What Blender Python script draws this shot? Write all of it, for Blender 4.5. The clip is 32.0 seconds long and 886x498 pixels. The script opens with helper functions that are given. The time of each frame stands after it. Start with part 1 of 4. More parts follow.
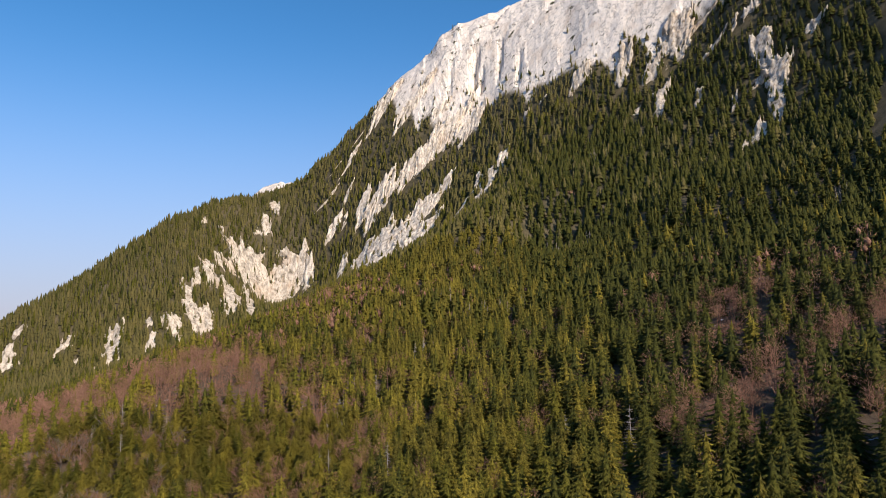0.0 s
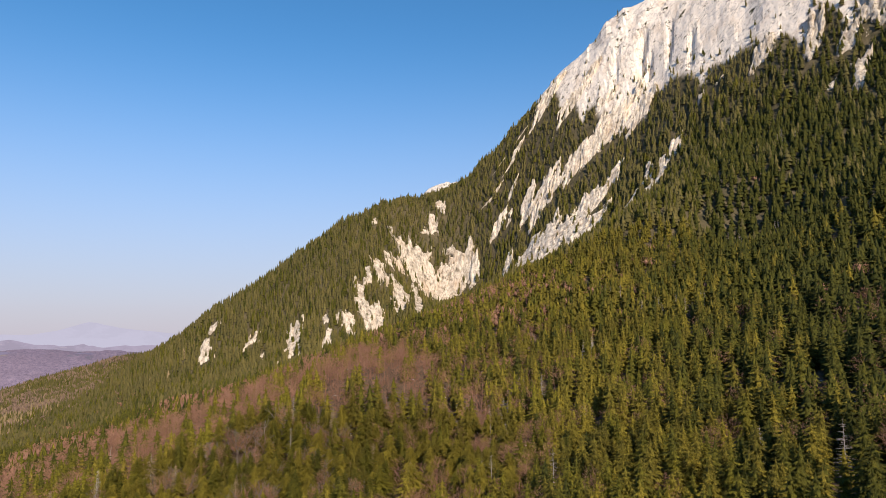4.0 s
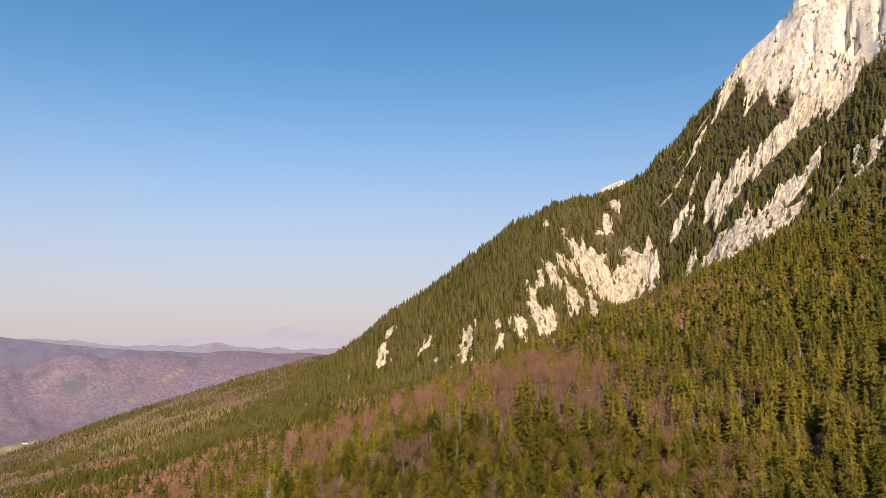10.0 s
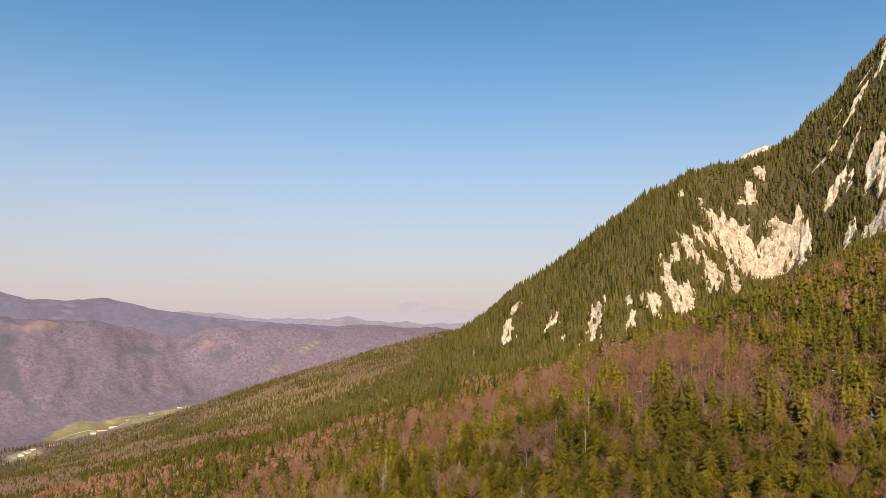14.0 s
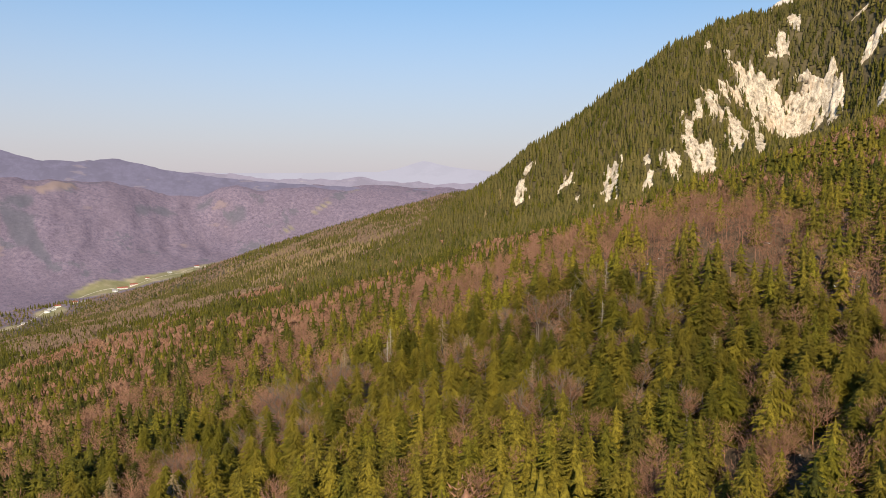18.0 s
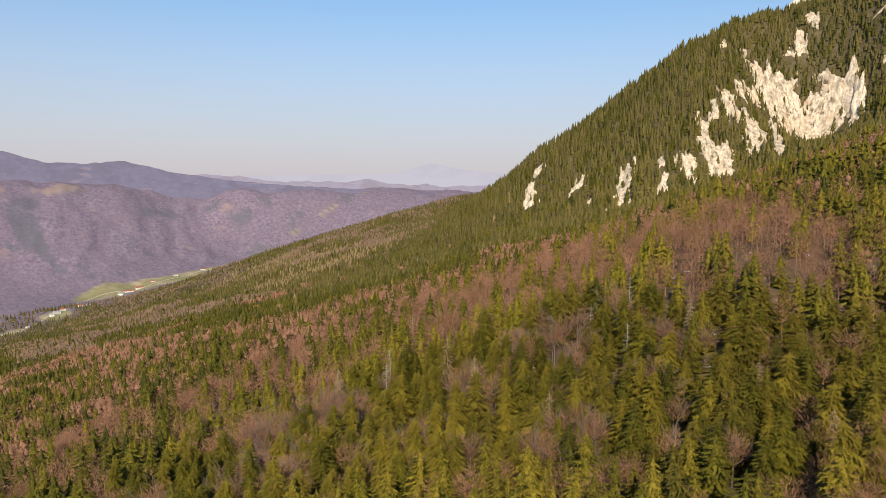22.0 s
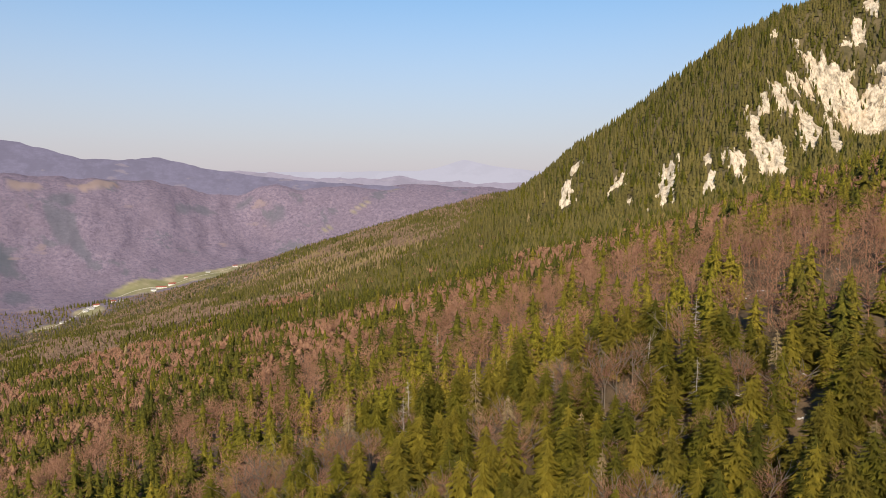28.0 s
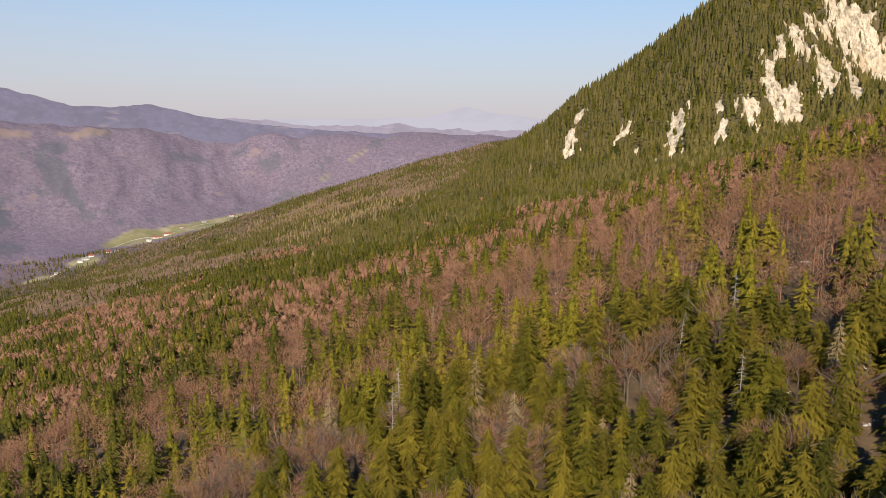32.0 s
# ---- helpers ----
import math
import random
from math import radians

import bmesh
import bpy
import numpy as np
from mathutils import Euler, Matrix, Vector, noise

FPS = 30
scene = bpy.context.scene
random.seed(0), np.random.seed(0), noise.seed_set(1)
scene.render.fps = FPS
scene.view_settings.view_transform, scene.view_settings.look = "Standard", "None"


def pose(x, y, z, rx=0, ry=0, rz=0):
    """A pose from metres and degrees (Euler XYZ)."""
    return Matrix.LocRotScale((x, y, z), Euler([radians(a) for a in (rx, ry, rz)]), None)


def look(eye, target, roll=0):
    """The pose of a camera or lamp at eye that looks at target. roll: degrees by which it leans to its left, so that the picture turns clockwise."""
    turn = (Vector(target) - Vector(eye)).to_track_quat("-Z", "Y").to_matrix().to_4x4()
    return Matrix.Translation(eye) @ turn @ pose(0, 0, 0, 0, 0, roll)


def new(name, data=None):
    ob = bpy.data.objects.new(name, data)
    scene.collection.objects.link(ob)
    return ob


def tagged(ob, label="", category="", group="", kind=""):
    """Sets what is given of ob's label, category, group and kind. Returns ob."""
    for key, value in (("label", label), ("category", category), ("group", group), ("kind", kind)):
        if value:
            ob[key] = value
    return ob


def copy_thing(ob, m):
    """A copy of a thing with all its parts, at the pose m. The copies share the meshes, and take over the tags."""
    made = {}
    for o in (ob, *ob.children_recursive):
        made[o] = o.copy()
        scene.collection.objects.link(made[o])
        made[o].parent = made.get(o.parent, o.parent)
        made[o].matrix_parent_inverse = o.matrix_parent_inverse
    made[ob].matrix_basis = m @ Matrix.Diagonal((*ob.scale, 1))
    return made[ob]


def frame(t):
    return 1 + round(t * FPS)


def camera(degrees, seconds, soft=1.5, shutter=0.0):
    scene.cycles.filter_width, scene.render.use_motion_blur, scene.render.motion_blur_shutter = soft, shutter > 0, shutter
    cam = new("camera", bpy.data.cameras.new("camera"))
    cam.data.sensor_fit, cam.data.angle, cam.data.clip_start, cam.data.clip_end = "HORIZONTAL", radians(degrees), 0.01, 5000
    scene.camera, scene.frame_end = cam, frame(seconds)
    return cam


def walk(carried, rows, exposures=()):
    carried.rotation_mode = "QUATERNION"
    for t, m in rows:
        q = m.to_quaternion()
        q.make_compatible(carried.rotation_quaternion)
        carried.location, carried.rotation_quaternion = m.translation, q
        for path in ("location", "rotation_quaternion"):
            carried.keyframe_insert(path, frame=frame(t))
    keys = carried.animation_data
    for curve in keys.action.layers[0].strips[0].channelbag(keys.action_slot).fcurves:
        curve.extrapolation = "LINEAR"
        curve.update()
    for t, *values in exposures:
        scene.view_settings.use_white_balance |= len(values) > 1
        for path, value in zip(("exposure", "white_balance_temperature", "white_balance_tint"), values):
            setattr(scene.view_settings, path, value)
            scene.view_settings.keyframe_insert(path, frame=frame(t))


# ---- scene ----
cam = camera(63.20, 32.0, 0.75)
PATH = [
    (0, pose(-0.00, 0.00, 460.00, 97.000, 1.042, 3.021)),
    (0.5, pose(0.08, 3.31, 460.15, 97.008, 0.989, 5.143)),
    (1, pose(0.18, 6.65, 460.21, 97.023, 0.910, 7.232)),
    (1.5, pose(0.22, 9.91, 460.25, 97.018, 0.882, 8.851)),
    (2, pose(0.16, 13.12, 460.25, 97.006, 0.822, 10.510)),
    (2.5, pose(-0.02, 16.28, 460.20, 97.017, 0.729, 12.002)),
    (3, pose(-0.28, 19.14, 460.14, 97.025, 0.629, 13.559)),
    (3.5, pose(-0.60, 21.43, 460.13, 97.030, 0.564, 14.992)),
    (5.5, pose(-2.05, 32.23, 460.02, 97.079, 0.403, 19.961)),
    (6, pose(-2.69, 34.36, 459.95, 97.101, 0.291, 21.358)),
    (6.5, pose(-3.29, 36.31, 459.95, 97.119, 0.243, 22.644)),
    (7, pose(-3.93, 38.56, 460.03, 97.179, 0.208, 23.968)),
    (7.5, pose(-4.69, 41.43, 460.17, 97.237, 0.237, 25.092)),
    (8, pose(-5.60, 44.74, 460.32, 97.305, 0.278, 26.019)),
    (8.5, pose(-6.67, 48.15, 460.45, 97.333, 0.212, 26.573)),
    (9, pose(-7.90, 51.50, 460.59, 97.391, 0.221, 27.229)),
    (9.5, pose(-9.30, 54.77, 460.80, 97.449, 0.274, 28.519)),
    (10, pose(-10.87, 57.97, 461.07, 97.480, 0.123, 30.039)),
    (10.5, pose(-12.54, 61.04, 461.39, 97.522, 0.060, 31.514)),
    (11, pose(-14.11, 63.97, 461.81, 97.369, 0.043, 33.009)),
    (11.5, pose(-15.58, 66.97, 462.29, 97.144, -0.143, 34.315)),
    (12, pose(-17.33, 70.52, 462.74, 96.427, -0.097, 35.740)),
    (12.5, pose(-19.69, 74.93, 463.07, 95.819, -0.143, 37.051)),
    (13, pose(-22.46, 79.97, 463.27, 95.682, -0.135, 38.434)),
    (13.5, pose(-25.30, 85.16, 463.33, 95.687, -0.164, 39.625)),
    (15.5, pose(-36.30, 102.70, 463.19, 93.583, -0.520, 40.996)),
    (16, pose(-38.50, 105.53, 463.67, 90.775, -0.473, 41.007)),
    (16.5, pose(-40.86, 108.65, 464.13, 87.497, -0.384, 41.031)),
    (17, pose(-43.37, 112.06, 464.50, 85.074, -0.291, 41.050)),
    (17.5, pose(-45.96, 115.56, 464.78, 84.330, -0.238, 41.050)),
    (18, pose(-48.69, 119.13, 464.98, 84.365, -0.274, 41.075)),
    (18.5, pose(-51.61, 122.80, 465.11, 84.401, -0.232, 41.100)),
    (19, pose(-54.59, 126.50, 465.22, 84.435, -0.261, 41.091)),
    (19.5, pose(-57.54, 130.23, 465.35, 84.479, -0.250, 41.107)),
    (20, pose(-60.49, 133.99, 465.52, 84.493, -0.271, 41.118)),
    (20.5, pose(-63.50, 137.78, 465.72, 84.488, -0.238, 41.113)),
    (21, pose(-66.56, 141.53, 465.91, 84.522, -0.227, 41.179)),
    (21.5, pose(-69.61, 145.20, 466.06, 84.531, -0.271, 41.432)),
    (22, pose(-72.64, 148.88, 466.18, 84.534, -0.276, 41.731)),
    (22.5, pose(-75.61, 152.60, 466.31, 84.524, -0.266, 42.090)),
    (23, pose(-78.48, 156.24, 466.49, 84.519, -0.343, 42.507)),
    (23.5, pose(-81.25, 159.73, 466.71, 84.497, -0.280, 43.222)),
    (24, pose(-84.00, 163.17, 466.89, 84.495, -0.307, 44.323)),
    (24.5, pose(-86.79, 166.64, 467.00, 84.483, -0.335, 44.361)),
    (25, pose(-89.65, 170.13, 467.05, 84.502, -0.348, 44.363)),
    (25.5, pose(-92.55, 173.62, 467.06, 84.470, -0.387, 44.370)),
    (27.5, pose(-104.04, 186.83, 468.33, 84.271, -0.349, 44.358)),
    (28, pose(-107.24, 190.39, 468.66, 84.234, -0.366, 44.359)),
    (28.5, pose(-110.53, 194.00, 468.96, 84.192, -0.396, 44.345)),
    (29, pose(-113.95, 197.72, 469.24, 84.168, -0.431, 44.357)),
    (29.5, pose(-117.54, 201.61, 469.52, 84.108, -0.437, 44.343)),
    (30, pose(-121.27, 205.59, 469.85, 84.060, -0.434, 44.330)),
    (30.5, pose(-125.06, 209.61, 470.24, 84.016, -0.454, 44.315)),
    (31, pose(-128.91, 213.75, 470.56, 83.983, -0.465, 44.309)),
    (31.5, pose(-132.83, 218.11, 470.71, 82.780, -0.417, 44.315)),
    (32, pose(-136.92, 222.72, 470.70, 80.112, -0.365, 44.307)),
]
walk(cam, PATH, [(0, 0.30, 5850, 16), (3, 0.32, 6000, 16), (6, 0.40, 6550, 16), (9, 0.40, 6850, 16), (13, 0.40, 7250, 15), (16, 0.40, 7300, 13), (17.5, 0.40, 6700, 11), (19, 0.40, 6500, 10), (32, 0.40, 6500, 10)])

# ---------------------------------------------------------------- light
SUN_AZ, SUN_EL = -142.0, 33.0          # degrees left of +y, degrees up
sun_way = Vector((-math.sin(radians(SUN_AZ)) * math.cos(radians(SUN_EL)),
                  math.cos(radians(SUN_AZ)) * math.cos(radians(SUN_EL)),
                  math.sin(radians(SUN_EL))))
sun_data = bpy.data.lights.new("sun", "SUN")
sun_data.energy, sun_data.angle, sun_data.color = 5.0, radians(0.6), (1.0, 0.855, 0.64)
sun = new("sun", sun_data)
sun.matrix_world = look(sun_way * 100, (0, 0, 0))

world = bpy.data.worlds.new("sky")
scene.world = world
world.use_nodes = True
wn, wl = world.node_tree.nodes, world.node_tree.links
sky = wn.new("ShaderNodeTexSky")
sky.sky_type = "NISHITA"
sky.sun_disc = False
sky.sun_elevation, sky.sun_rotation = radians(SUN_EL), radians(-SUN_AZ)
sky.altitude, sky.air_density, sky.dust_density, sky.ozone_density = 1200, 1.0, 0.6, 3.0
deep = wn.new("ShaderNodeHueSaturation")
deep.inputs["Saturation"].default_value = 1.22
deep.inputs["Hue"].default_value = 0.489
wl.new(sky.outputs[0], deep.inputs["Color"])
# haze that thickens evenly towards the horizon
way = wn.new("ShaderNodeTexCoord")
split = wn.new("ShaderNodeSeparateXYZ")
wl.new(way.outputs["Generated"], split.inputs[0])
thick = wn.new("ShaderNodeMapRange")
thick.interpolation_type = "SMOOTHERSTEP"
thick.inputs["From Min"].default_value, thick.inputs["From Max"].default_value = -0.12, 0.46
thick.inputs["To Min"].default_value, thick.inputs["To Max"].default_value = 1.0, 0.0
wl.new(split.outputs["Z"], thick.inputs["Value"])
veil = wn.new("ShaderNodeMix")
veil.data_type = "RGBA"
veil.inputs[7].default_value = (3.46, 3.18, 3.50, 1)
wl.new(thick.outputs[0], veil.inputs[0])
wl.new(deep.outputs[0], veil.inputs[6])
wl.new(veil.outputs[2], wn["Background"].inputs[0])
wn["Background"].inputs[1].default_value = 0.12


# ---------------------------------------------------------------- number noise
def lattice(i, j, k, seed):
    h = (i.astype(np.int64) * 374761393 + j.astype(np.int64) * 668265263 + k.astype(np.int64) * 2147483647 + seed * 1274126177) & 0xFFFFFFFF
    h = ((h ^ (h >> 13)) * 1274126177) & 0xFFFFFFFF
    h = ((h ^ (h >> 16)) * 2246822519) & 0xFFFFFFFF
    return ((h ^ (h >> 15)) & 0xFFFFFF) / 8388607.5 - 1.0


def vnoise(x, y, seed=0):
    """Smooth noise from -1 to 1 with cells one unit wide."""
    i, j = np.floor(x), np.floor(y)
    u, v = x - i, y - j
    u, v = u * u * u * (u * (u * 6 - 15) + 10), v * v * v * (v * (v * 6 - 15) + 10)
    o = np.zeros_like(i)
    a, b = lattice(i, j, o, seed), lattice(i + 1, j, o, seed)
    c, d = lattice(i, j + 1, o, seed), lattice(i + 1, j + 1, o, seed)
    return (a * (1 - u) + b * u) * (1 - v) + (c * (1 - u) + d * u) * v


def fbm(x, y, octaves=4, seed=0, gain=0.5):
    total, amp, s = 0, 1.0, 0.0
    for o in range(octaves):
        total = total + amp * vnoise(x * 2 ** o + 17.3 * o, y * 2 ** o - 9.1 * o, seed + o)
        s += amp
        amp *= gain
    return total / s


def facets(x, y, seed=0):
    """Broken rock: every cell is a tilted plane of its own, about -1.3 to 1.3."""
    i0, j0 = np.floor(x), np.floor(y)
    best, value = np.full(np.shape(x), 1e9), np.zeros(np.shape(x))
    o = np.zeros_like(i0)
    for di in (-1, 0, 1):
        for dj in (-1, 0, 1):
            i, j = i0 + di, j0 + dj
            cx, cy = i + 0.5 + 0.45 * lattice(i, j, o, seed), j + 0.5 + 0.45 * lattice(i, j, o + 1, seed)
            d = (x - cx) ** 2 + (y - cy) ** 2
            v = 0.6 * lattice(i, j, o + 2, seed) + 0.9 * (lattice(i, j, o + 3, seed) * (x - cx) + lattice(i, j, o + 4, seed) * (y - cy))
            near_ = d < best
            best, value = np.where(near_, d, best), np.where(near_, v, value)
    return value


def smooth(a, b, v):
    t = np.clip((v - a) / (b - a), 0, 1)
    return t * t * (3 - 2 * t)


# ---------------------------------------------------------------- the lie of the land
# Landforms as crest and foot lines: x, y, height.
NEAR_SLOPE = [(-206, 516, 420), (-556, 523, 331), (-156, 375, 375), (-93, 467, 392), (134, 452, 455), (110, 265, 412),
              (-648, 398, 278), (-12, 601, 450), (97, 963, 560), (0, 0, 362), (-137, 223, 352), (240, 865, 622)]
SHOULDER = [(130, 1040, 672), (20, 980, 620), (-55, 930, 565), (-105, 875, 535), (-155, 785, 495), (-200, 600, 438)]
SPUR_CREST = [(-930, 1350, 470), (-915, 1360, 505), (-865, 1430, 555), (-795, 1515, 640), (-715, 1610, 737), (-620, 1720, 807), (-560, 1900, 852)]
SPUR_FOOT = [(-455, 1600, 530), (-460, 1375, 505), (-520, 1325, 460), (-575, 1480, 605), (-560, 1210, 432), (-605, 1330, 520), (-650, 1255, 415), (-690, 1335, 495),
             (-780, 1300, 452), (-855, 1260, 400), (-320, 1565, 585), (-245, 1440, 595), (-75, 1380, 670), (-390, 1060, 440), (-640, 1000, 380)]
MAIN_CREST = [(-525, 2035, 835), (-510, 1830, 838), (-480, 1840, 846), (-450, 1848, 872), (-425, 1860, 915), (-365, 1845, 960), (-285, 1820, 1035), (-225, 1815, 1104), (-150, 1815, 1172),
              (-55, 1800, 1272), (20, 1780, 1282), (145, 1735, 1310), (350, 1610, 1385), (555, 1445, 1395), (730, 1195, 1355), (900, 700, 1250)]
WALL_FOOT = [(-15, 1600, 955), (145, 1495, 1005), (275, 1320, 915), (370, 1280, 950), (420, 1015, 755), (525, 910, 790), (340, 670, 575), (420, 300, 560)]
TAIL = [(-1485, 1855, 405), (-1855, 1925, 335), (-2245, 1945, 250), (-2600, 1890, 135), (-1400, 1775, 420), (-1356, 1160, 262), (-2000, 1200, 120)]
LEE_SIDE = [(-1000, 1700, 440), (-700, 2000, 640), (-1300, 2300, 330), (-2000, 2700, 120), (-2900, 2800, 60), (100, 2300, 900), (800, 1900, 1000),
            (-400, 2750, 700), (1500, 1000, 900), (-745, 2490, 1018), (-640, 2530, 985), (-520, 2480, 985), (-700, 2700, 800)]
VALLEY = [(-3330, 1655, -52), (-3370, 1430, -66), (-3225, 1065, -110), (-3420, 2330, 20), (-3140, 1310, -60), (-3000, 600, -150), (-2200, 200, -20)]
FAR_SIDE = [(-4300, 1296, 440), (-4206, 1611, 412), (-4066, 1969, 388), (-3864, 2528, 385), (-3597, 2910, 382), (-3291, 3261, 378), (-2950, 3579, 375), (-2578, 3859, 370), (-2179, 4099, 370),
            (-3780, 1950, 150), (-3700, 1215, 10), (-3720, 2400, 130), (-3300, 2750, 130), (-2900, 3050, 160), (-4350, 600, 440), (-3800, 300, 40), (-2800, 4400, 330), (-1500, 4500, 330),
            (-5000, 1600, 420), (-5000, 2700, 280), (-5000, 700, 430), (-4300, 3900, 290)]
BEHIND = [(0, -900, 160), (-1500, -900, -100), (1200, -900, 420), (-4000, -1500, 100), (3000, 3000, 700), (0, 4800, 450), (0, -4800, 100), (4800, 0, 600), (-4800, -3000, 300)]

spots = np.array(NEAR_SLOPE + SHOULDER + SPUR_CREST + SPUR_FOOT + MAIN_CREST + WALL_FOOT + TAIL + LEE_SIDE + VALLEY + FAR_SIDE + BEHIND, float)


def even(x, y):
    """The even slope that the landforms stand on."""
    return np.maximum(331 + 0.26 * (x + 556) + 0.22 * (y - 523), -150)


SOFT = 45.0
gap = np.hypot(spots[:, None, 0] - spots[None, :, 0], spots[:, None, 1] - spots[None, :, 1])
weights = np.linalg.solve(np.sqrt(gap ** 2 + SOFT ** 2) - np.eye(len(spots)) * 8, spots[:, 2] - even(spots[:, 0], spots[:, 1]))


def broad(x, y):
    z = even(x, y).astype(float)
    for (px, py, _), w in zip(spots, weights):
        z = z + w * np.sqrt((x - px) ** 2 + (y - py) ** 2 + SOFT ** 2)
    return z


def rockiness(x, y, z):
    """1 on the bare limestone wall, 0 in the woods."""
    line = np.interp(x, [-285, -200, -110, -56, 23, 120, 190, 275, 360, 500], [1030, 1020, 965, 925, 970, 975, 985, 990, 1005, 1060])
    line = line + 70 * fbm(x / 45, y / 150, 3, 5) + 25 * vnoise(x / 14, y / 60, 6)
    wall = smooth(-8, 8, z - line) * smooth(-1500, -900, x) * smooth(1200, 1300, y)
    return np.maximum(wall, smooth(2300, 2380, y) * smooth(880, 915, z) * (x < 200))


def height(x, y):
    z = broad(x, y)
    high = smooth(620, 950, z) * smooth(-1200, -700, x)
    across, down = (x * 0.92 - y * 0.39), (x * 0.39 + y * 0.92)
    bend = 45 * vnoise(down / 130, across / 160, 3) + 16 * vnoise(down / 45, across / 50, 4)
    ribs = 1 - np.abs(vnoise((across + bend) / 55, down / 330, 11))
    crease = 1 - np.abs(vnoise((across * 0.8 + down * 0.35) / 38, down / 150, 14))
    bare = smooth(900, 990, z)
    z = z + high * (1 - 0.35 * bare) * ((ribs - 0.6) * 16 + (crease - 0.6) * 14 + 3 * fbm(across / 20, down / 34, 3, 8))
    z = z + bare * (5 * facets((across + bend) / 42, down / 130, 15) + 1.6 * facets((across + bend * 0.5) / 15, down / 60, 16))
    z = z + (1 - high) * (9 * fbm(x / 120, y / 120, 3, 20) + 1.2 * fbm(x / 12, y / 12, 2, 24))
    # the long dark clefts of the upper wall
    for cx, cy, wide, deep_, long_ in ((0, 1672, 8, 48, 42), (15, 1645, 6, 34, 24), (60, 1640, 6, 16, 50), (100, 1570, 6, 18, 40), (-60, 1690, 5, 12, 45)):
        s_, t_ = (x - cx) * 0.987 - (y - cy) * 0.158, (x - cx) * 0.158 + (y - cy) * 0.987
        z = z - deep_ * np.exp(-(s_ / wide) ** 2) * smooth(long_, long_ * 0.5, np.abs(t_))
    far = smooth(2600, 3600, np.hypot(x, y))
    gully = 1 - np.abs(vnoise((y + 0.55 * x + 60 * vnoise(x / 240, y / 240, 32)) / 130, (x - 0.5 * y) / 500, 31))
    rise = smooth(0, 160, z + 30)
    z = z + far * rise * ((gully - 0.6) * 18 + 14 * fbm(x / 90, y / 90, 4, 33))
    return z


def ground_z(x, y):
    return float(height(np.array([float(x)]), np.array([float(y)]))[0])



# ---------------------------------------------------------------- materials
def material(name, rough=0.9):
    m = bpy.data.materials.new(name)
    m.use_nodes = True
    n, l = m.node_tree.nodes, m.node_tree.links
    b = n["Principled BSDF"]
    b.inputs["Roughness"].default_value = rough
    b.inputs["Specular IOR Level"].default_value = 0.2
    return m, n, l, b


def ramp(n, l, src, stops):
    r = n.new("ShaderNodeValToRGB")
    e = r.color_ramp.elements
    while len(e) < len(stops):
        e.new(0.5)
    for k, (p, c) in zip(e, stops):
        k.position, k.color = p, (*c, 1)
    l.new(src, r.inputs[0])
    return r.outputs[0]


def noise_node(n, l, scale, detail=4, vec=None, rough=0.6):
    t = n.new("ShaderNodeTexNoise")
    t.inputs["Scale"].default_value, t.inputs["Detail"].default_value, t.inputs["Roughness"].default_value = scale, detail, rough
    if vec is not None:
        l.new(vec, t.inputs["Vector"])
    return t.outputs[0]


def mix(n, l, fac, a, b):
    x = n.new("ShaderNodeMix")
    x.data_type = "RGBA"
    if isinstance(fac, float):
        x.inputs[0].default_value = fac
    else:
        l.new(fac, x.inputs[0])
    for s, v in ((x.inputs[6], a), (x.inputs[7], b)):
        if isinstance(v, tuple):
            s.default_value = (*v, 1)
        else:
            l.new(v, s)
    return x.outputs[2]


def maths(n, l, op, a, b):
    x = n.new("ShaderNodeMath")
    x.operation = op
    for s, v in ((x.inputs[0], a), (x.inputs[1], b)):
        if isinstance(v, (int, float)):
            s.default_value = v
        else:
            l.new(v, s)
    return x.outputs[0]


def bump(n, l, b, src, strength, distance):
    x = n.new("ShaderNodeBump")
    x.inputs["Strength"].default_value, x.inputs["Distance"].default_value = strength, distance
    l.new(src, x.inputs["Height"])
    l.new(x.outputs[0], b.inputs["Normal"])


def attribute(n, name):
    a = n.new("ShaderNodeAttribute")
    a.attribute_name = name
    return a.outputs["Fac"]


def position(n, l, sx=1, sy=1, sz=1, turn=0.0):
    g = n.new("ShaderNodeTexCoord")
    m = n.new("ShaderNodeMapping")
    m.inputs["Scale"].default_value = (sx, sy, sz)
    m.inputs["Rotation"].default_value = (0, 0, radians(turn))
    l.new(g.outputs["Object"], m.inputs[0])
    return m.outputs[0]


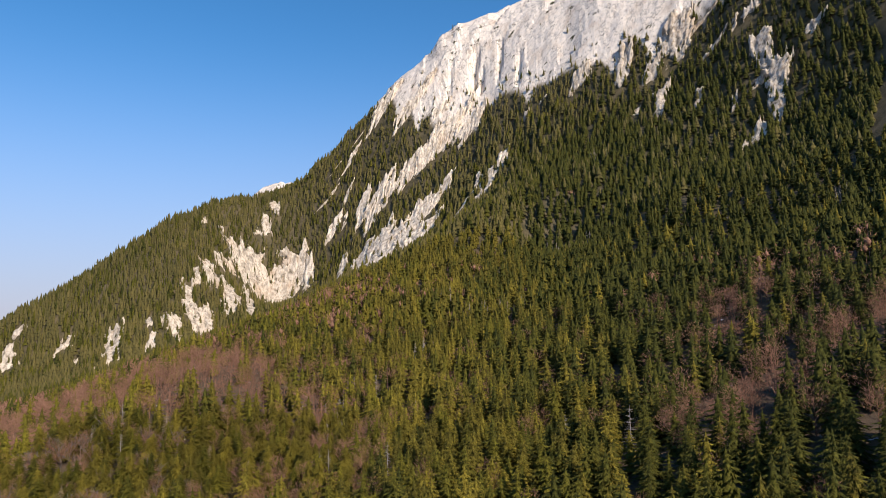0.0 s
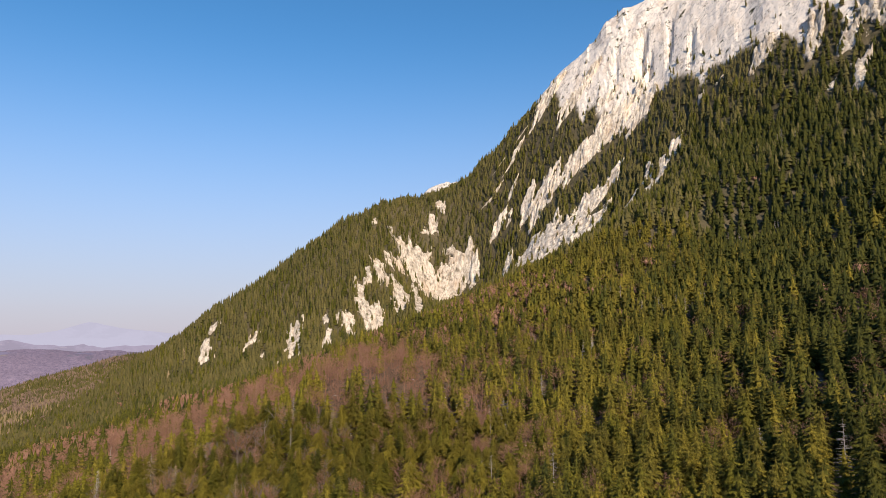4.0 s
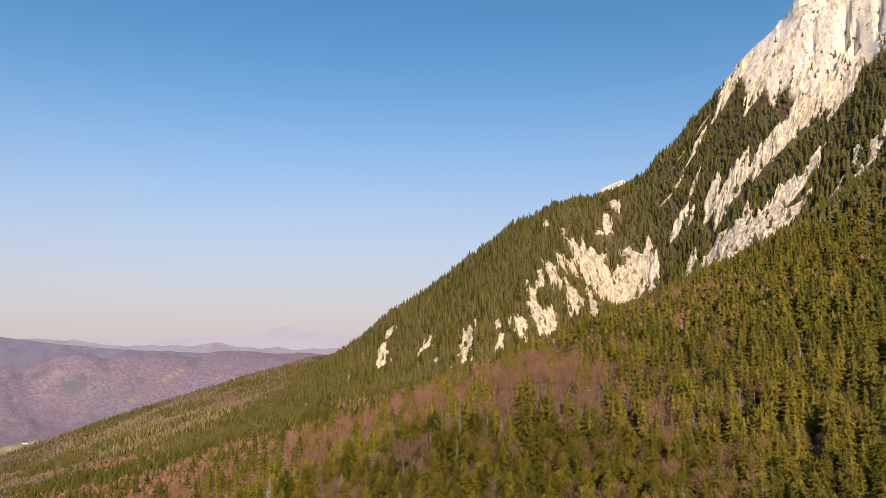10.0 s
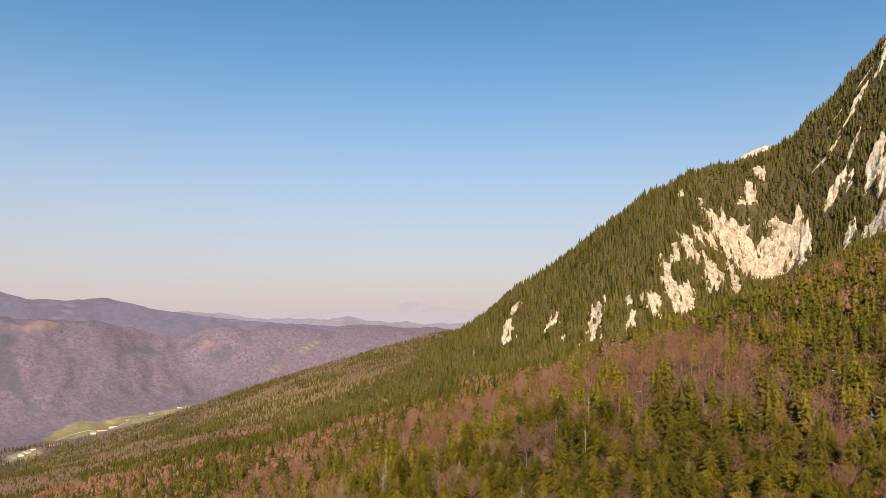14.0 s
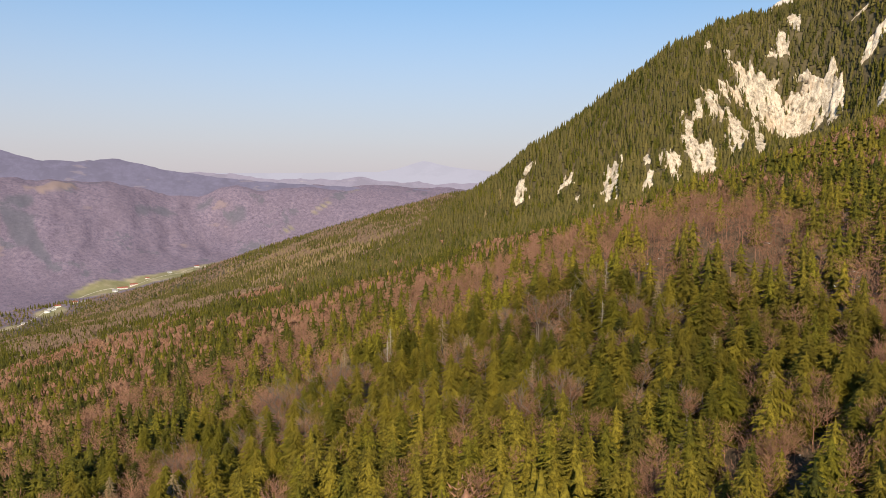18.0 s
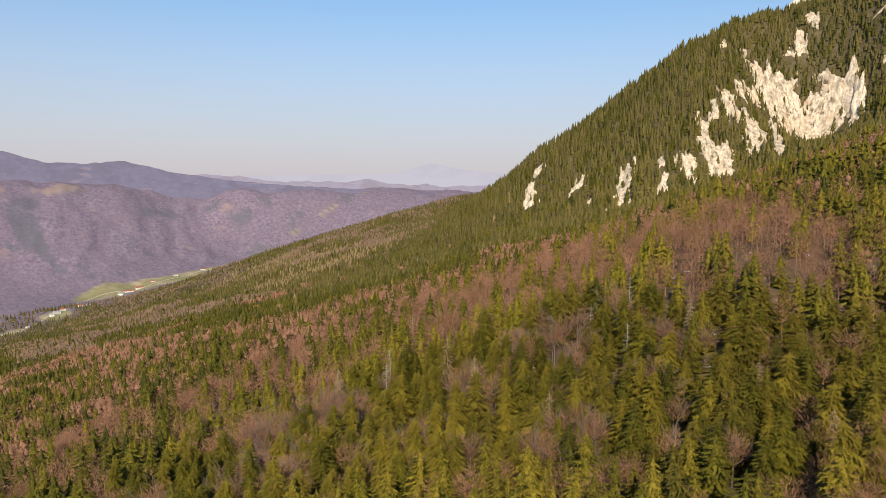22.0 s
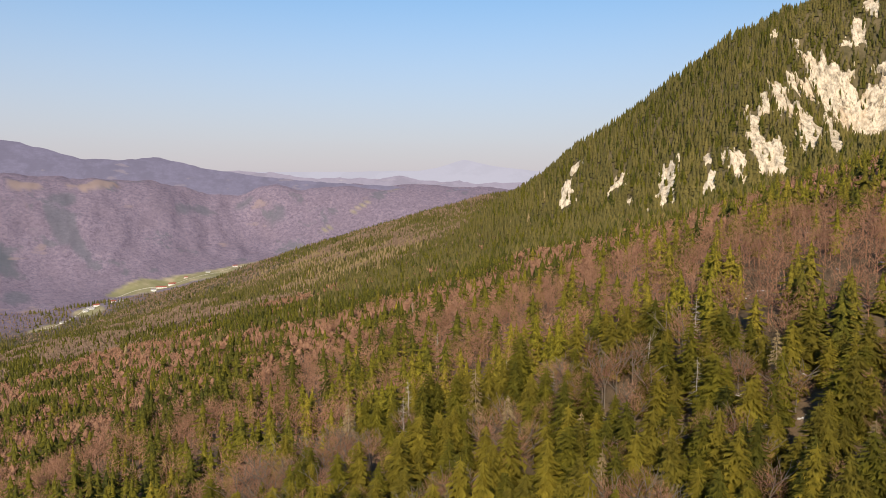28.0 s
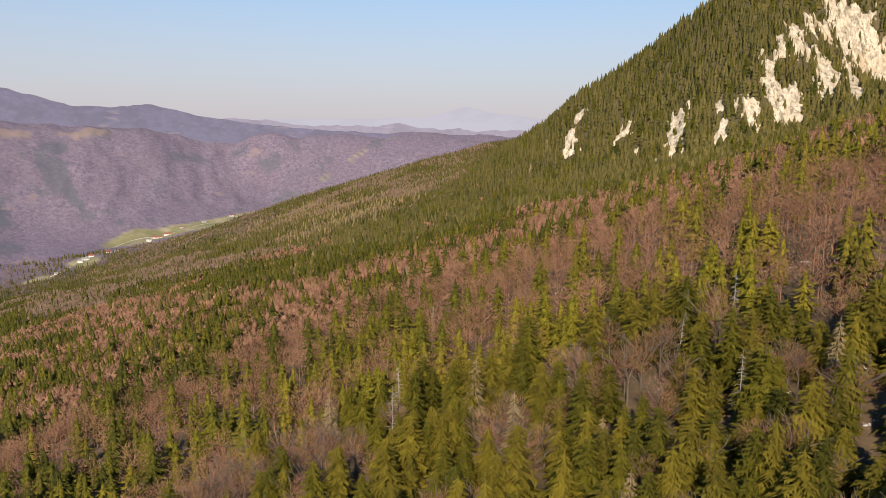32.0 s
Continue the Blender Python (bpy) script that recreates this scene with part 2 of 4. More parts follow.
def limestone_colour(n, l, stops, specks):
    streak = noise_node(n, l, 1.0, 6, position(n, l, 0.11, 0.11, 0.014))
    grain = noise_node(n, l, 0.22, 9, position(n, l, 1, 1, 0.55), 0.75)
    c = ramp(n, l, streak, stops)
    g = ramp(n, l, grain, [(specks, (0.13, 0.11, 0.07)), (specks + 0.07, (0.72, 0.68, 0.62)), (specks + 0.15, (1, 1, 1))])
    x = n.new("ShaderNodeMix")
    x.data_type, x.blend_type = "RGBA", "MULTIPLY"
    x.inputs[0].default_value = 0.85
    l.new(c, x.inputs[6])
    l.new(g, x.inputs[7])
    ochre = noise_node(n, l, 1.0, 4, position(n, l, 0.03, 0.03, 0.015))
    veins = ramp(n, l, noise_node(n, l, 1.0, 5, position(n, l, 0.024, 0.024, 0.009, 30), 0.62), [(0.484, (0, 0, 0)), (0.496, (1, 1, 1)), (0.504, (1, 1, 1)), (0.516, (0, 0, 0))])
    dusky = mix(n, l, maths(n, l, "MULTIPLY", veins, 0.62), x.outputs[2], (0.26, 0.225, 0.185))
    return mix(n, l, maths(n, l, "MULTIPLY", ramp(n, l, ochre, [(0.52, (0, 0, 0)), (0.68, (1, 1, 1))]), 0.42), dusky, (0.44, 0.31, 0.20)), grain


SLAB = [(0.28, (0.42, 0.36, 0.31)), (0.38, (0.66, 0.59, 0.51)), (0.52, (0.80, 0.705, 0.59)), (0.75, (0.82, 0.715, 0.585))]
BEIGE = [(0.32, (0.19, 0.16, 0.12)), (0.41, (0.40, 0.345, 0.27)), (0.52, (0.56, 0.485, 0.39)), (0.75, (0.63, 0.545, 0.43))]
M_ROCK, n, l, b = material("limestone", 0.85)
c, grain = limestone_colour(n, l, BEIGE, 0.375)
l.new(c, b.inputs["Base Color"])
bump(n, l, b, grain, 0.6, 1.2)
M_PALE_ROCK, n, l, b = material("pale_limestone", 0.85)
c, grain = limestone_colour(n, l, [(p_, tuple(min(0.82, 1.22 * k_) for k_ in c_)) for p_, c_ in BEIGE], 0.35)
l.new(c, b.inputs["Base Color"])
bump(n, l, b, grain, 0.6, 1.2)

# ground: leaf litter and moss with snow remnants, limestone, meadow, haze-tinted leafless far woods
M_GROUND, n, l, b = material("mountain_ground", 0.95)
c, grain = limestone_colour(n, l, SLAB, 0.32)
scrub = noise_node(n, l, 1.0, 7, position(n, l, 0.035, 0.06, 0.022, 25), 0.72)
c = mix(n, l, ramp(n, l, scrub, [(0.60, (0, 0, 0)), (0.625, (1, 1, 1))]), c, (0.055, 0.050, 0.022))
litter = ramp(n, l, noise_node(n, l, 0.08, 8, position(n, l), 0.7), [(0.3, (0.060, 0.047, 0.026)), (0.5, (0.115, 0.080, 0.050)), (0.7, (0.18, 0.120, 0.078))])
snow = ramp(n, l, noise_node(n, l, 0.16, 5, position(n, l), 0.65), [(0.66, (0, 0, 0)), (0.70, (1, 1, 1))])
wooded = ramp(n, l, noise_node(n, l, 0.05, 5, position(n, l), 0.7), [(0.35, (0.055, 0.048, 0.022)), (0.65, (0.125, 0.098, 0.055))])
litter = mix(n, l, attribute(n, "near"), wooded, litter)
litter = mix(n, l, maths(n, l, "MULTIPLY", snow, attribute(n, "near")), litter, (0.62, 0.62, 0.64))
crowns = noise_node(n, l, 0.055, 9, position(n, l), 0.80)
stand = noise_node(n, l, 0.0065, 6, position(n, l, 1, 1, 0.5), 0.62)
# mauve blue haze is painted into the base colour of the far woods
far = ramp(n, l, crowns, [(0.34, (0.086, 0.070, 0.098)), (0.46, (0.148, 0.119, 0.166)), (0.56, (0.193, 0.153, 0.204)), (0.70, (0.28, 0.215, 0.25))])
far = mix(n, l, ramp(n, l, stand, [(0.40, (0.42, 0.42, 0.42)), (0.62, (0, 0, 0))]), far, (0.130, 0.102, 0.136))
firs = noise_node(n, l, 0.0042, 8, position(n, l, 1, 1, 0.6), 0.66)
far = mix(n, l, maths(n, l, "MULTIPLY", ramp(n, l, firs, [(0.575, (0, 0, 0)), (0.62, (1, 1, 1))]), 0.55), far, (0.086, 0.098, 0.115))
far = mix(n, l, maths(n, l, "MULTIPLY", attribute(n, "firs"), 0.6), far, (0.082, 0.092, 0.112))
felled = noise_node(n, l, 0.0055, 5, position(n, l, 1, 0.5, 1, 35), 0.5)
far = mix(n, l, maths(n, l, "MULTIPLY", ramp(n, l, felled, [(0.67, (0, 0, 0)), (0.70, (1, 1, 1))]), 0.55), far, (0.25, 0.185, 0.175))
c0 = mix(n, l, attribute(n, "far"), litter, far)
field = ramp(n, l, noise_node(n, l, 0.012, 4, position(n, l)), [(0.35, (0.185, 0.175, 0.085)), (0.5, (0.24, 0.215, 0.12)), (0.62, (0.33, 0.275, 0.18))])
c0 = mix(n, l, attribute(n, "glade"), c0, (0.23, 0.172, 0.165))
c0 = mix(n, l, attribute(n, "meadow"), c0, field)
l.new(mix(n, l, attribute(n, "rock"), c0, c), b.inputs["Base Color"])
bump(n, l, b, grain, 0.5, 2.0)


def leafy(name, dark, light, rough=0.75, each=0.18, mottle=0.0, thin=0.0):
    m, n, l, b = material(name, rough)
    g = n.new("ShaderNodeNewGeometry")
    t = maths(n, l, "ADD", maths(n, l, "MULTIPLY", attribute(n, "tint"), 0.84), maths(n, l, "MULTIPLY", g.outputs["Random Per Island"], each))
    c = mix(n, l, t, dark, light)
    if mottle:
        k = ramp(n, l, noise_node(n, l, mottle, 3, position(n, l), 0.7), [(0.36, (0.42, 0.42, 0.42)), (0.62, (1.2, 1.2, 1.2))])
        x = n.new("ShaderNodeMix")
        x.data_type, x.blend_type = "RGBA", "MULTIPLY"
        x.inputs[0].default_value = 1.0
        l.new(c, x.inputs[6])
        l.new(k, x.inputs[7])
        c = x.outputs[2]
    l.new(c, b.inputs["Base Color"])
    b.inputs["Specular IOR Level"].default_value = 0.15
    if thin:
        thin_side, both = n.new("ShaderNodeBsdfTranslucent"), n.new("ShaderNodeMixShader")
        l.new(c, thin_side.inputs["Color"])
        both.inputs[0].default_value = thin
        l.new(b.outputs[0], both.inputs[1])
        l.new(thin_side.outputs[0], both.inputs[2])
        l.new(both.outputs[0], n["Material Output"].inputs["Surface"])
    return m


M_SPRUCE = leafy("spruce_needles", (0.092, 0.080, 0.013), (0.232, 0.184, 0.021), 0.8, 0.30, 0.9, 0.25)
M_HIGH_SPRUCE = leafy("dull_spruce_needles", (0.062, 0.056, 0.018), (0.160, 0.127, 0.036), 0.85, 0.20)
# fir green, which also carries the painted shade of the east slope
M_FIR = leafy("fir_needles_with_slope_shade", (0.044, 0.050, 0.010), (0.190, 0.162, 0.015), 0.8, 0.26, 0.9, 0.25)
M_BEECH = leafy("leafless_twigs", (0.165, 0.086, 0.055), (0.315, 0.172, 0.110), 0.9, 0.10)
M_VALLEY_BEECH = leafy("greyish_leafless_twigs", (0.160, 0.108, 0.078), (0.236, 0.160, 0.114), 0.9)
M_LARCH = leafy("bare_larch_twigs", (0.17, 0.125, 0.062), (0.25, 0.180, 0.095), 0.9)
M_DEAD = leafy("weathered_dead_wood", (0.28, 0.235, 0.20), (0.48, 0.43, 0.38), 0.9)
M_BARK, n, l, b = material("bark", 0.95)
l.new(ramp(n, l, noise_node(n, l, 1.5, 6, position(n, l, 1, 1, 0.2)), [(0.3, (0.085, 0.068, 0.052)), (0.6, (0.17, 0.14, 0.115)), (0.8, (0.26, 0.225, 0.19))]), b.inputs["Base Color"])


# ---------------------------------------------------------------- mesh helpers
def quick_mesh(name, verts, faces, mat, attributes=()):
    """A mesh from arrays: verts (n, 3), faces (m, k). attributes: name and a value for each vertex."""
    verts, faces = np.asarray(verts, np.float32), np.asarray(faces, np.int32)
    me = bpy.data.meshes.new(name)
    k = faces.shape[1]
    me.vertices.add(len(verts))
    me.vertices.foreach_set("co", verts.ravel())
    me.loops.add(faces.size)
    me.loops.foreach_set("vertex_index", faces.ravel())
    me.polygons.add(len(faces))
    me.polygons.foreach_set("loop_start", np.arange(0, faces.size, k, dtype=np.int32))
    me.update(calc_edges=True)
    me.validate()
    for an, av in attributes:
        me.attributes.new(an, "FLOAT", "POINT").data.foreach_set("value", np.asarray(av, np.float32))
    me.materials.append(mat)
    return me


def part(name, data, parent, label=""):
    ob = new(name, data)
    ob.parent = parent
    return tagged(ob, label)


# ---------------------------------------------------------------- ground
EYE = np.array([-60.0, 110.0])
az = np.concatenate([np.arange(-36, -8, 0.28), np.arange(-8, 42, 0.21), np.arange(42, 58, 0.36), np.arange(58, 74, 0.18), np.arange(74, 84, 0.36), np.arange(84, 324, 3.0)])
rad = np.concatenate([[0.02], np.arange(12, 60, 12), np.arange(60, 300, 9), np.arange(300, 1000, 16), np.arange(1000, 2100, 8.5), np.arange(2100, 3000, 22),
                      np.arange(3000, 4900, 24), [4900, 6000, 9000, 14000]])
A, R = np.meshgrid(np.radians(az), rad, indexing="ij")
GX, GY = EYE[0] - np.sin(A) * R, EYE[1] + np.cos(A) * R
near_r = np.minimum(R, 4900)
GZ = height(EYE[0] - np.sin(A) * near_r, EYE[1] + np.cos(A) * near_r)
GZ = np.where(R > 4900, GZ - (R - 4900) * 0.12, GZ)
na, nr = A.shape
idx = np.arange(na * nr).reshape(na, nr)
nxt = np.roll(idx, -1, axis=0)
quads = np.stack([idx[:, :-1], idx[:, 1:], nxt[:, 1:], nxt[:, :-1]], -1).reshape(-1, 4)
gx, gy, gz = GX.ravel(), GY.ravel(), GZ.ravel()
rock = rockiness(gx, gy, gz)
dist = np.hypot(gx - EYE[0], gy - EYE[1])


def blob(x, y, cx, cy, rx, ry):
    return np.exp(-((x - cx) / rx) ** 2 - ((y - cy) / ry) ** 2)


def in_meadow(x, y):
    """The strip of hay meadows along the valley's stream."""
    at = [1360, 1450, 1600, 1800, 1930, 2050, 2370]
    mid = np.interp(y, at, [-3371, -3385, -3388, -3365, -3335, -3385, -3440]) + 8 * vnoise(y / 60, y * 0, 41)
    wide = np.interp(y, at, [-10, 45, 76, 80, 85, 40, -5]) + 12 * vnoise(y / 70, x / 200, 42)
    strip = smooth(-9, 9, wide - np.abs(x - mid))
    hamlet = smooth(0.3, 0.5, blob(x, y, -3110, 1235, 70, 60) + blob(x, y, -3055, 1050, 30, 60) + blob(x, y, -3165, 1370, 30, 50))
    return np.maximum(strip, hamlet)


def in_fir_stand(x, y):
    """Dark fir stands among the leafless woods across the valley."""
    s_ = sum(blob(x, y, *row) for row in FIR_STANDS)
    return smooth(0.40, 0.66, s_ + 0.55 * fbm(x / 60, y / 60, 4, 47)) * (x < -2900)


FIR_STANDS = [(-3871, 1430, 110, 45), (-3722, 1445, 110, 30), (-3984, 1400, 90, 70), (-3950, 2039, 45, 60), (-3935, 2180, 55, 60), (-3906, 2390, 40, 60), (-3760, 1100, 160, 60), (-3480, 1080, 60, 60), (-4110, 1480, 50, 70), (-3732, 2520, 40, 50)]


def in_glade(x, y):
    return smooth(0.35, 0.55, blob(x, y, -4190, 1700, 55, 130) + blob(x, y, -4250, 1330, 45, 80) + 0.45 * fbm(x / 50, y / 50, 2, 43)) * (x < -3800)


floor_mesh = quick_mesh("ground", np.stack([gx, gy, gz], 1), quads, M_GROUND,
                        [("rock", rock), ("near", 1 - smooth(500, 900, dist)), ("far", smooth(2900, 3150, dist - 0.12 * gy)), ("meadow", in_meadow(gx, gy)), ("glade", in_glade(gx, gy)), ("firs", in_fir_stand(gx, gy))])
floor_mesh.polygons.foreach_set("use_smooth", rock[quads].max(axis=1) < 0.3)
ground = tagged(new("ground", floor_mesh), "steep wooded mountain slope with a bare pale limestone wall above a valley", "mountain", kind="structure")


# ---------------------------------------------------------------- crags
rng = np.random.default_rng(7)


def crag(x0, y0, x1, y1, foot, top, seed, mat):
    """A bare limestone cliff on the slope, from its foot at x0, y0 up to x1, y1: a steep fissured face with a torn crown, foot and top metres wide."""
    back = Vector((x0, y0, 0)).normalized()
    side = Vector((back.y, -back.x, 0))
    z0, z1 = ground_z(x0, y0), ground_z(x1, y1)
    tall = math.sqrt((x1 - x0) ** 2 + (y1 - y0) ** 2 + (z1 - z0) ** 2)
    foot, top = max(foot, 7.0), max(top, 6.0)
    nu, nv = max(12, int(1.3 * max(foot, top) / 1.9)), max(14, int(tall / 2.1))
    u, v = np.meshgrid(np.linspace(-1, 1, nu), np.linspace(-0.10, 1.12, nv), indexing="ij")
    half = (foot + (top - foot) * np.clip(v, 0, 1)) * 0.65 * (1 + 0.22 * vnoise(v * tall / 22 + seed, v * 0, seed + 7))
    across, up = u * half, v * tall
    # uneven crown and foot, ragged flanks
    crown = 0.93 + 0.12 * vnoise(across / 11 + seed, up * 0, seed + 5) + 0.08 * vnoise(across / 4.5, up * 0, seed + 6)
    sole = 0.02 + 0.10 * vnoise(across / 8 - seed, up * 0, seed + 8)
    torn = 0.30 * fbm(across / 13 + seed, up / 24, 3, seed) + 0.30 * facets(across / 5, up / 10, seed + 1) + 0.22 * vnoise(across / 2.6, up / 5, seed + 12)
    mask = np.minimum(np.minimum((0.86 - np.abs(u)) * 2.6, (crown - v) * tall / 14), (v - sole + 0.06) * tall / 14) + torn
    # pockets of earth where trees hold on
    mask = mask - 1.1 * smooth(0.32, 0.48, fbm(across / 19 + 3.1 * seed, up / 26, 3, seed + 11))
    block = facets(across / 10 + 0.25 * up / 30 + seed, up / 38, seed + 2)
    chip = facets(across / 4.2 + seed, up / 13, seed + 3)
    wander = across / 8.5 + 0.5 * vnoise(up / 26, across / 30, seed + 4)
    fissure = np.exp(-(vnoise(wander + seed, up / 160, seed + 9) / 0.10) ** 2)
    ledge = np.exp(-(vnoise(up / 17 + 0.2 * across / 10, across / 40 + seed, seed + 10) / 0.09) ** 2)
    lean = min(11.0, 0.13 * tall)
    out = 1.6 + lean * np.clip(v, 0, 1) ** 0.9 + 2.8 * block + 0.9 * chip - 2.6 * fissure - 1.2 * ledge + rng.normal(0, 0.10, u.shape)
    inside = smooth(-0.02, 0.05, mask)
    out = out * inside - 9 * (1 - inside)
    px = x0 + (x1 - x0) * v + side.x * across
    py = y0 + (y1 - y0) * v + side.y * across
    pz = 0.3 * broad(px, py) + 0.7 * height(px, py)
    front = np.stack([px - back.x * out * 0.78, py - back.y * out * 0.78, pz + out * 0.55], -1).reshape(-1, 3)
    hind = front + np.array([back.x * 16, back.y * 16, -16])
    i = np.arange(nu * nv).reshape(nu, nv)
    q = np.stack([i[:-1, :-1], i[1:, :-1], i[1:, 1:], i[:-1, 1:]], -1).reshape(-1, 4)
    m = nu * nv
    rim = np.concatenate([i[:, 0], i[-1, 1:], i[-2::-1, -1], i[0, -2:0:-1]])
    rn = np.roll(rim, -1)
    faces = np.concatenate([q, np.stack([rim, rim + m, rn + m, rn], 1)])
    ob = new("limestone_crag", quick_mesh("limestone_crag", np.concatenate([front, hind]), faces, mat))
    size = "tall broad" if tall > 90 and max(foot, top) > 35 else "slender" if max(foot, top) < 18 else "small" if tall < 45 else "weathered"
    return tagged(ob, size + " pale limestone crag with vertical fissures on the wooded slope", "rock", "limestone crags")


# foot x, y, top x, y, width at the foot and at the top
SPUR_CLIFFS = [(-416, 1613, -440, 1683, 70, 60), (-385, 1607, -399, 1661, 24, 16), (-467, 1585, -464, 1635, 70, 62), (-508, 1576, -557, 1648, 51, 78), (-548, 1556, -570, 1582, 32, 24), (-443, 1383, -508, 1557, 26, 30),
               (-490, 1392, -526, 1503, 33, 29), (-554, 1348, -595, 1436, 24, 24), (-550, 1455, -588, 1519, 35, 30), (-520, 1333, -548, 1388, 46, 35), (-548, 1286, -581, 1339, 25, 27), (-581, 1304, -599, 1334, 21, 14),
               (-583, 1250, -601, 1295, 29, 16), (-610, 1310, -618, 1326, 14, 16), (-653, 1258, -693, 1338, 34, 32), (-675, 1235, -683, 1255, 10, 8)]
SPUR_END_CLIFFS = [(-768, 1289, -778, 1322, 36, 29), (-726, 1268, -737, 1287, 9, 8), (-855, 1270, -882, 1315, 34, 20), (-873, 1328, -884, 1350, 28, 18), (-572, 1431, -594, 1479, 15, 15), (-564, 1536, -585, 1568, 16, 13),
                   (-540, 1460, -561, 1503, 11, 11), (-520, 1446, -548, 1509, 11, 12), (-488, 1440, -509, 1485, 15, 10), (-510, 1692, -525, 1735, 25, 20), (-527, 1684, -534, 1697, 20, 12), (-488, 1608, -507, 1642, 22, 22),
                   (-463, 1633, -470, 1660, 33, 25), (-503, 1741, -518, 1786, 27, 30), (-636, 1619, -643, 1642, 13, 9)]
GULLY_CLIFFS = [(-389, 1728, -347, 1727, 27, 35), (-319, 1686, -307, 1707, 19, 17), (-346, 1656, -339, 1682, 33, 26), (-315, 1649, -312, 1668, 13, 13), (-269, 1616, -267, 1660, 32, 25), (-232, 1582, -224, 1639, 55, 62),
                (-200, 1594, -201, 1623, 38, 24), (-297, 1491, -302, 1588, 19, 19), (-249, 1458, -251, 1537, 38, 41), (-194, 1316, -216, 1526, 62, 59), (-163, 1365, -190, 1525, 64, 64), (-131, 1361, -145, 1463, 67, 47),
                (-102, 1386, -93, 1439, 36, 42), (-124, 1449, -116, 1511, 53, 41), (-94, 1460, -89, 1496, 28, 16)]
BAND_CLIFFS = [(-41, 1335, -21, 1385, 30, 33), (0, 1333, 3, 1435, 18, 12), (11, 1339, 16, 1359, 21, 18), (24, 1348, 29, 1414, 18, 21), (44, 1375, 55, 1421, 32, 19), (-70, 1481, -59, 1520, 27, 27),
               (-152, 1586, -132, 1621, 62, 73), (-122, 1580, -105, 1613, 47, 62), (-73, 1587, -55, 1628, 66, 81), (-21, 1560, -10, 1598, 61, 72), (-323, 1744, -299, 1764, 37, 24), (-367, 1774, -350, 1775, 25, 25),
               (-304, 1780, -293, 1783, 33, 25), (-249, 1758, -221, 1800, 62, 70), (-165, 1698, -147, 1725, 92, 80), (-90, 1644, -80, 1661, 38, 46)]
WALL_FOOT_CLIFFS = [(-176, 1602, -169, 1615, 25, 25), (101, 1445, 108, 1464, 15, 13), (37, 1477, 42, 1486, 9, 9), (135, 1443, 140, 1450, 21, 10), (206, 1389, 217, 1420, 45, 38), (273, 1325, 302, 1380, 32, 22),
                    (320, 1285, 334, 1316, 31, 21), (366, 1283, 392, 1337, 53, 43), (306, 1189, 334, 1261, 17, 26), (277, 1235, 288, 1252, 18, 9), (357, 1140, 374, 1176, 11, 13), (392, 1081, 403, 1105, 9, 7),
                    (406, 1219, 430, 1225, 21, 28)]
EAST_CLIFFS = [(426, 1009, 461, 1080, 13, 38), (450, 1092, 462, 1147, 23, 28), (394, 999, 413, 1034, 28, 8), (373, 992, 381, 1005, 14, 9), (506, 1055, 518, 1065, 17, 28), (484, 937, 492, 941, 8, 7),
               (498, 938, 507, 939, 21, 24), (430, 1081, 437, 1089, 23, 27), (467, 1007, 476, 1012, 8, 10), (430, 1287, 446, 1275, 63, 75), (461, 1191, 470, 1205, 47, 47)]
CRAGS = SPUR_CLIFFS + SPUR_END_CLIFFS + GULLY_CLIFFS + BAND_CLIFFS + WALL_FOOT_CLIFFS + EAST_CLIFFS
for k, row in enumerate(CRAGS):
    crag(*row, 50 + 13 * k, M_PALE_ROCK if -400 < row[0] < 150 else M_ROCK)


# ---------------------------------------------------------------- trees
rng = np.random.default_rng(7)


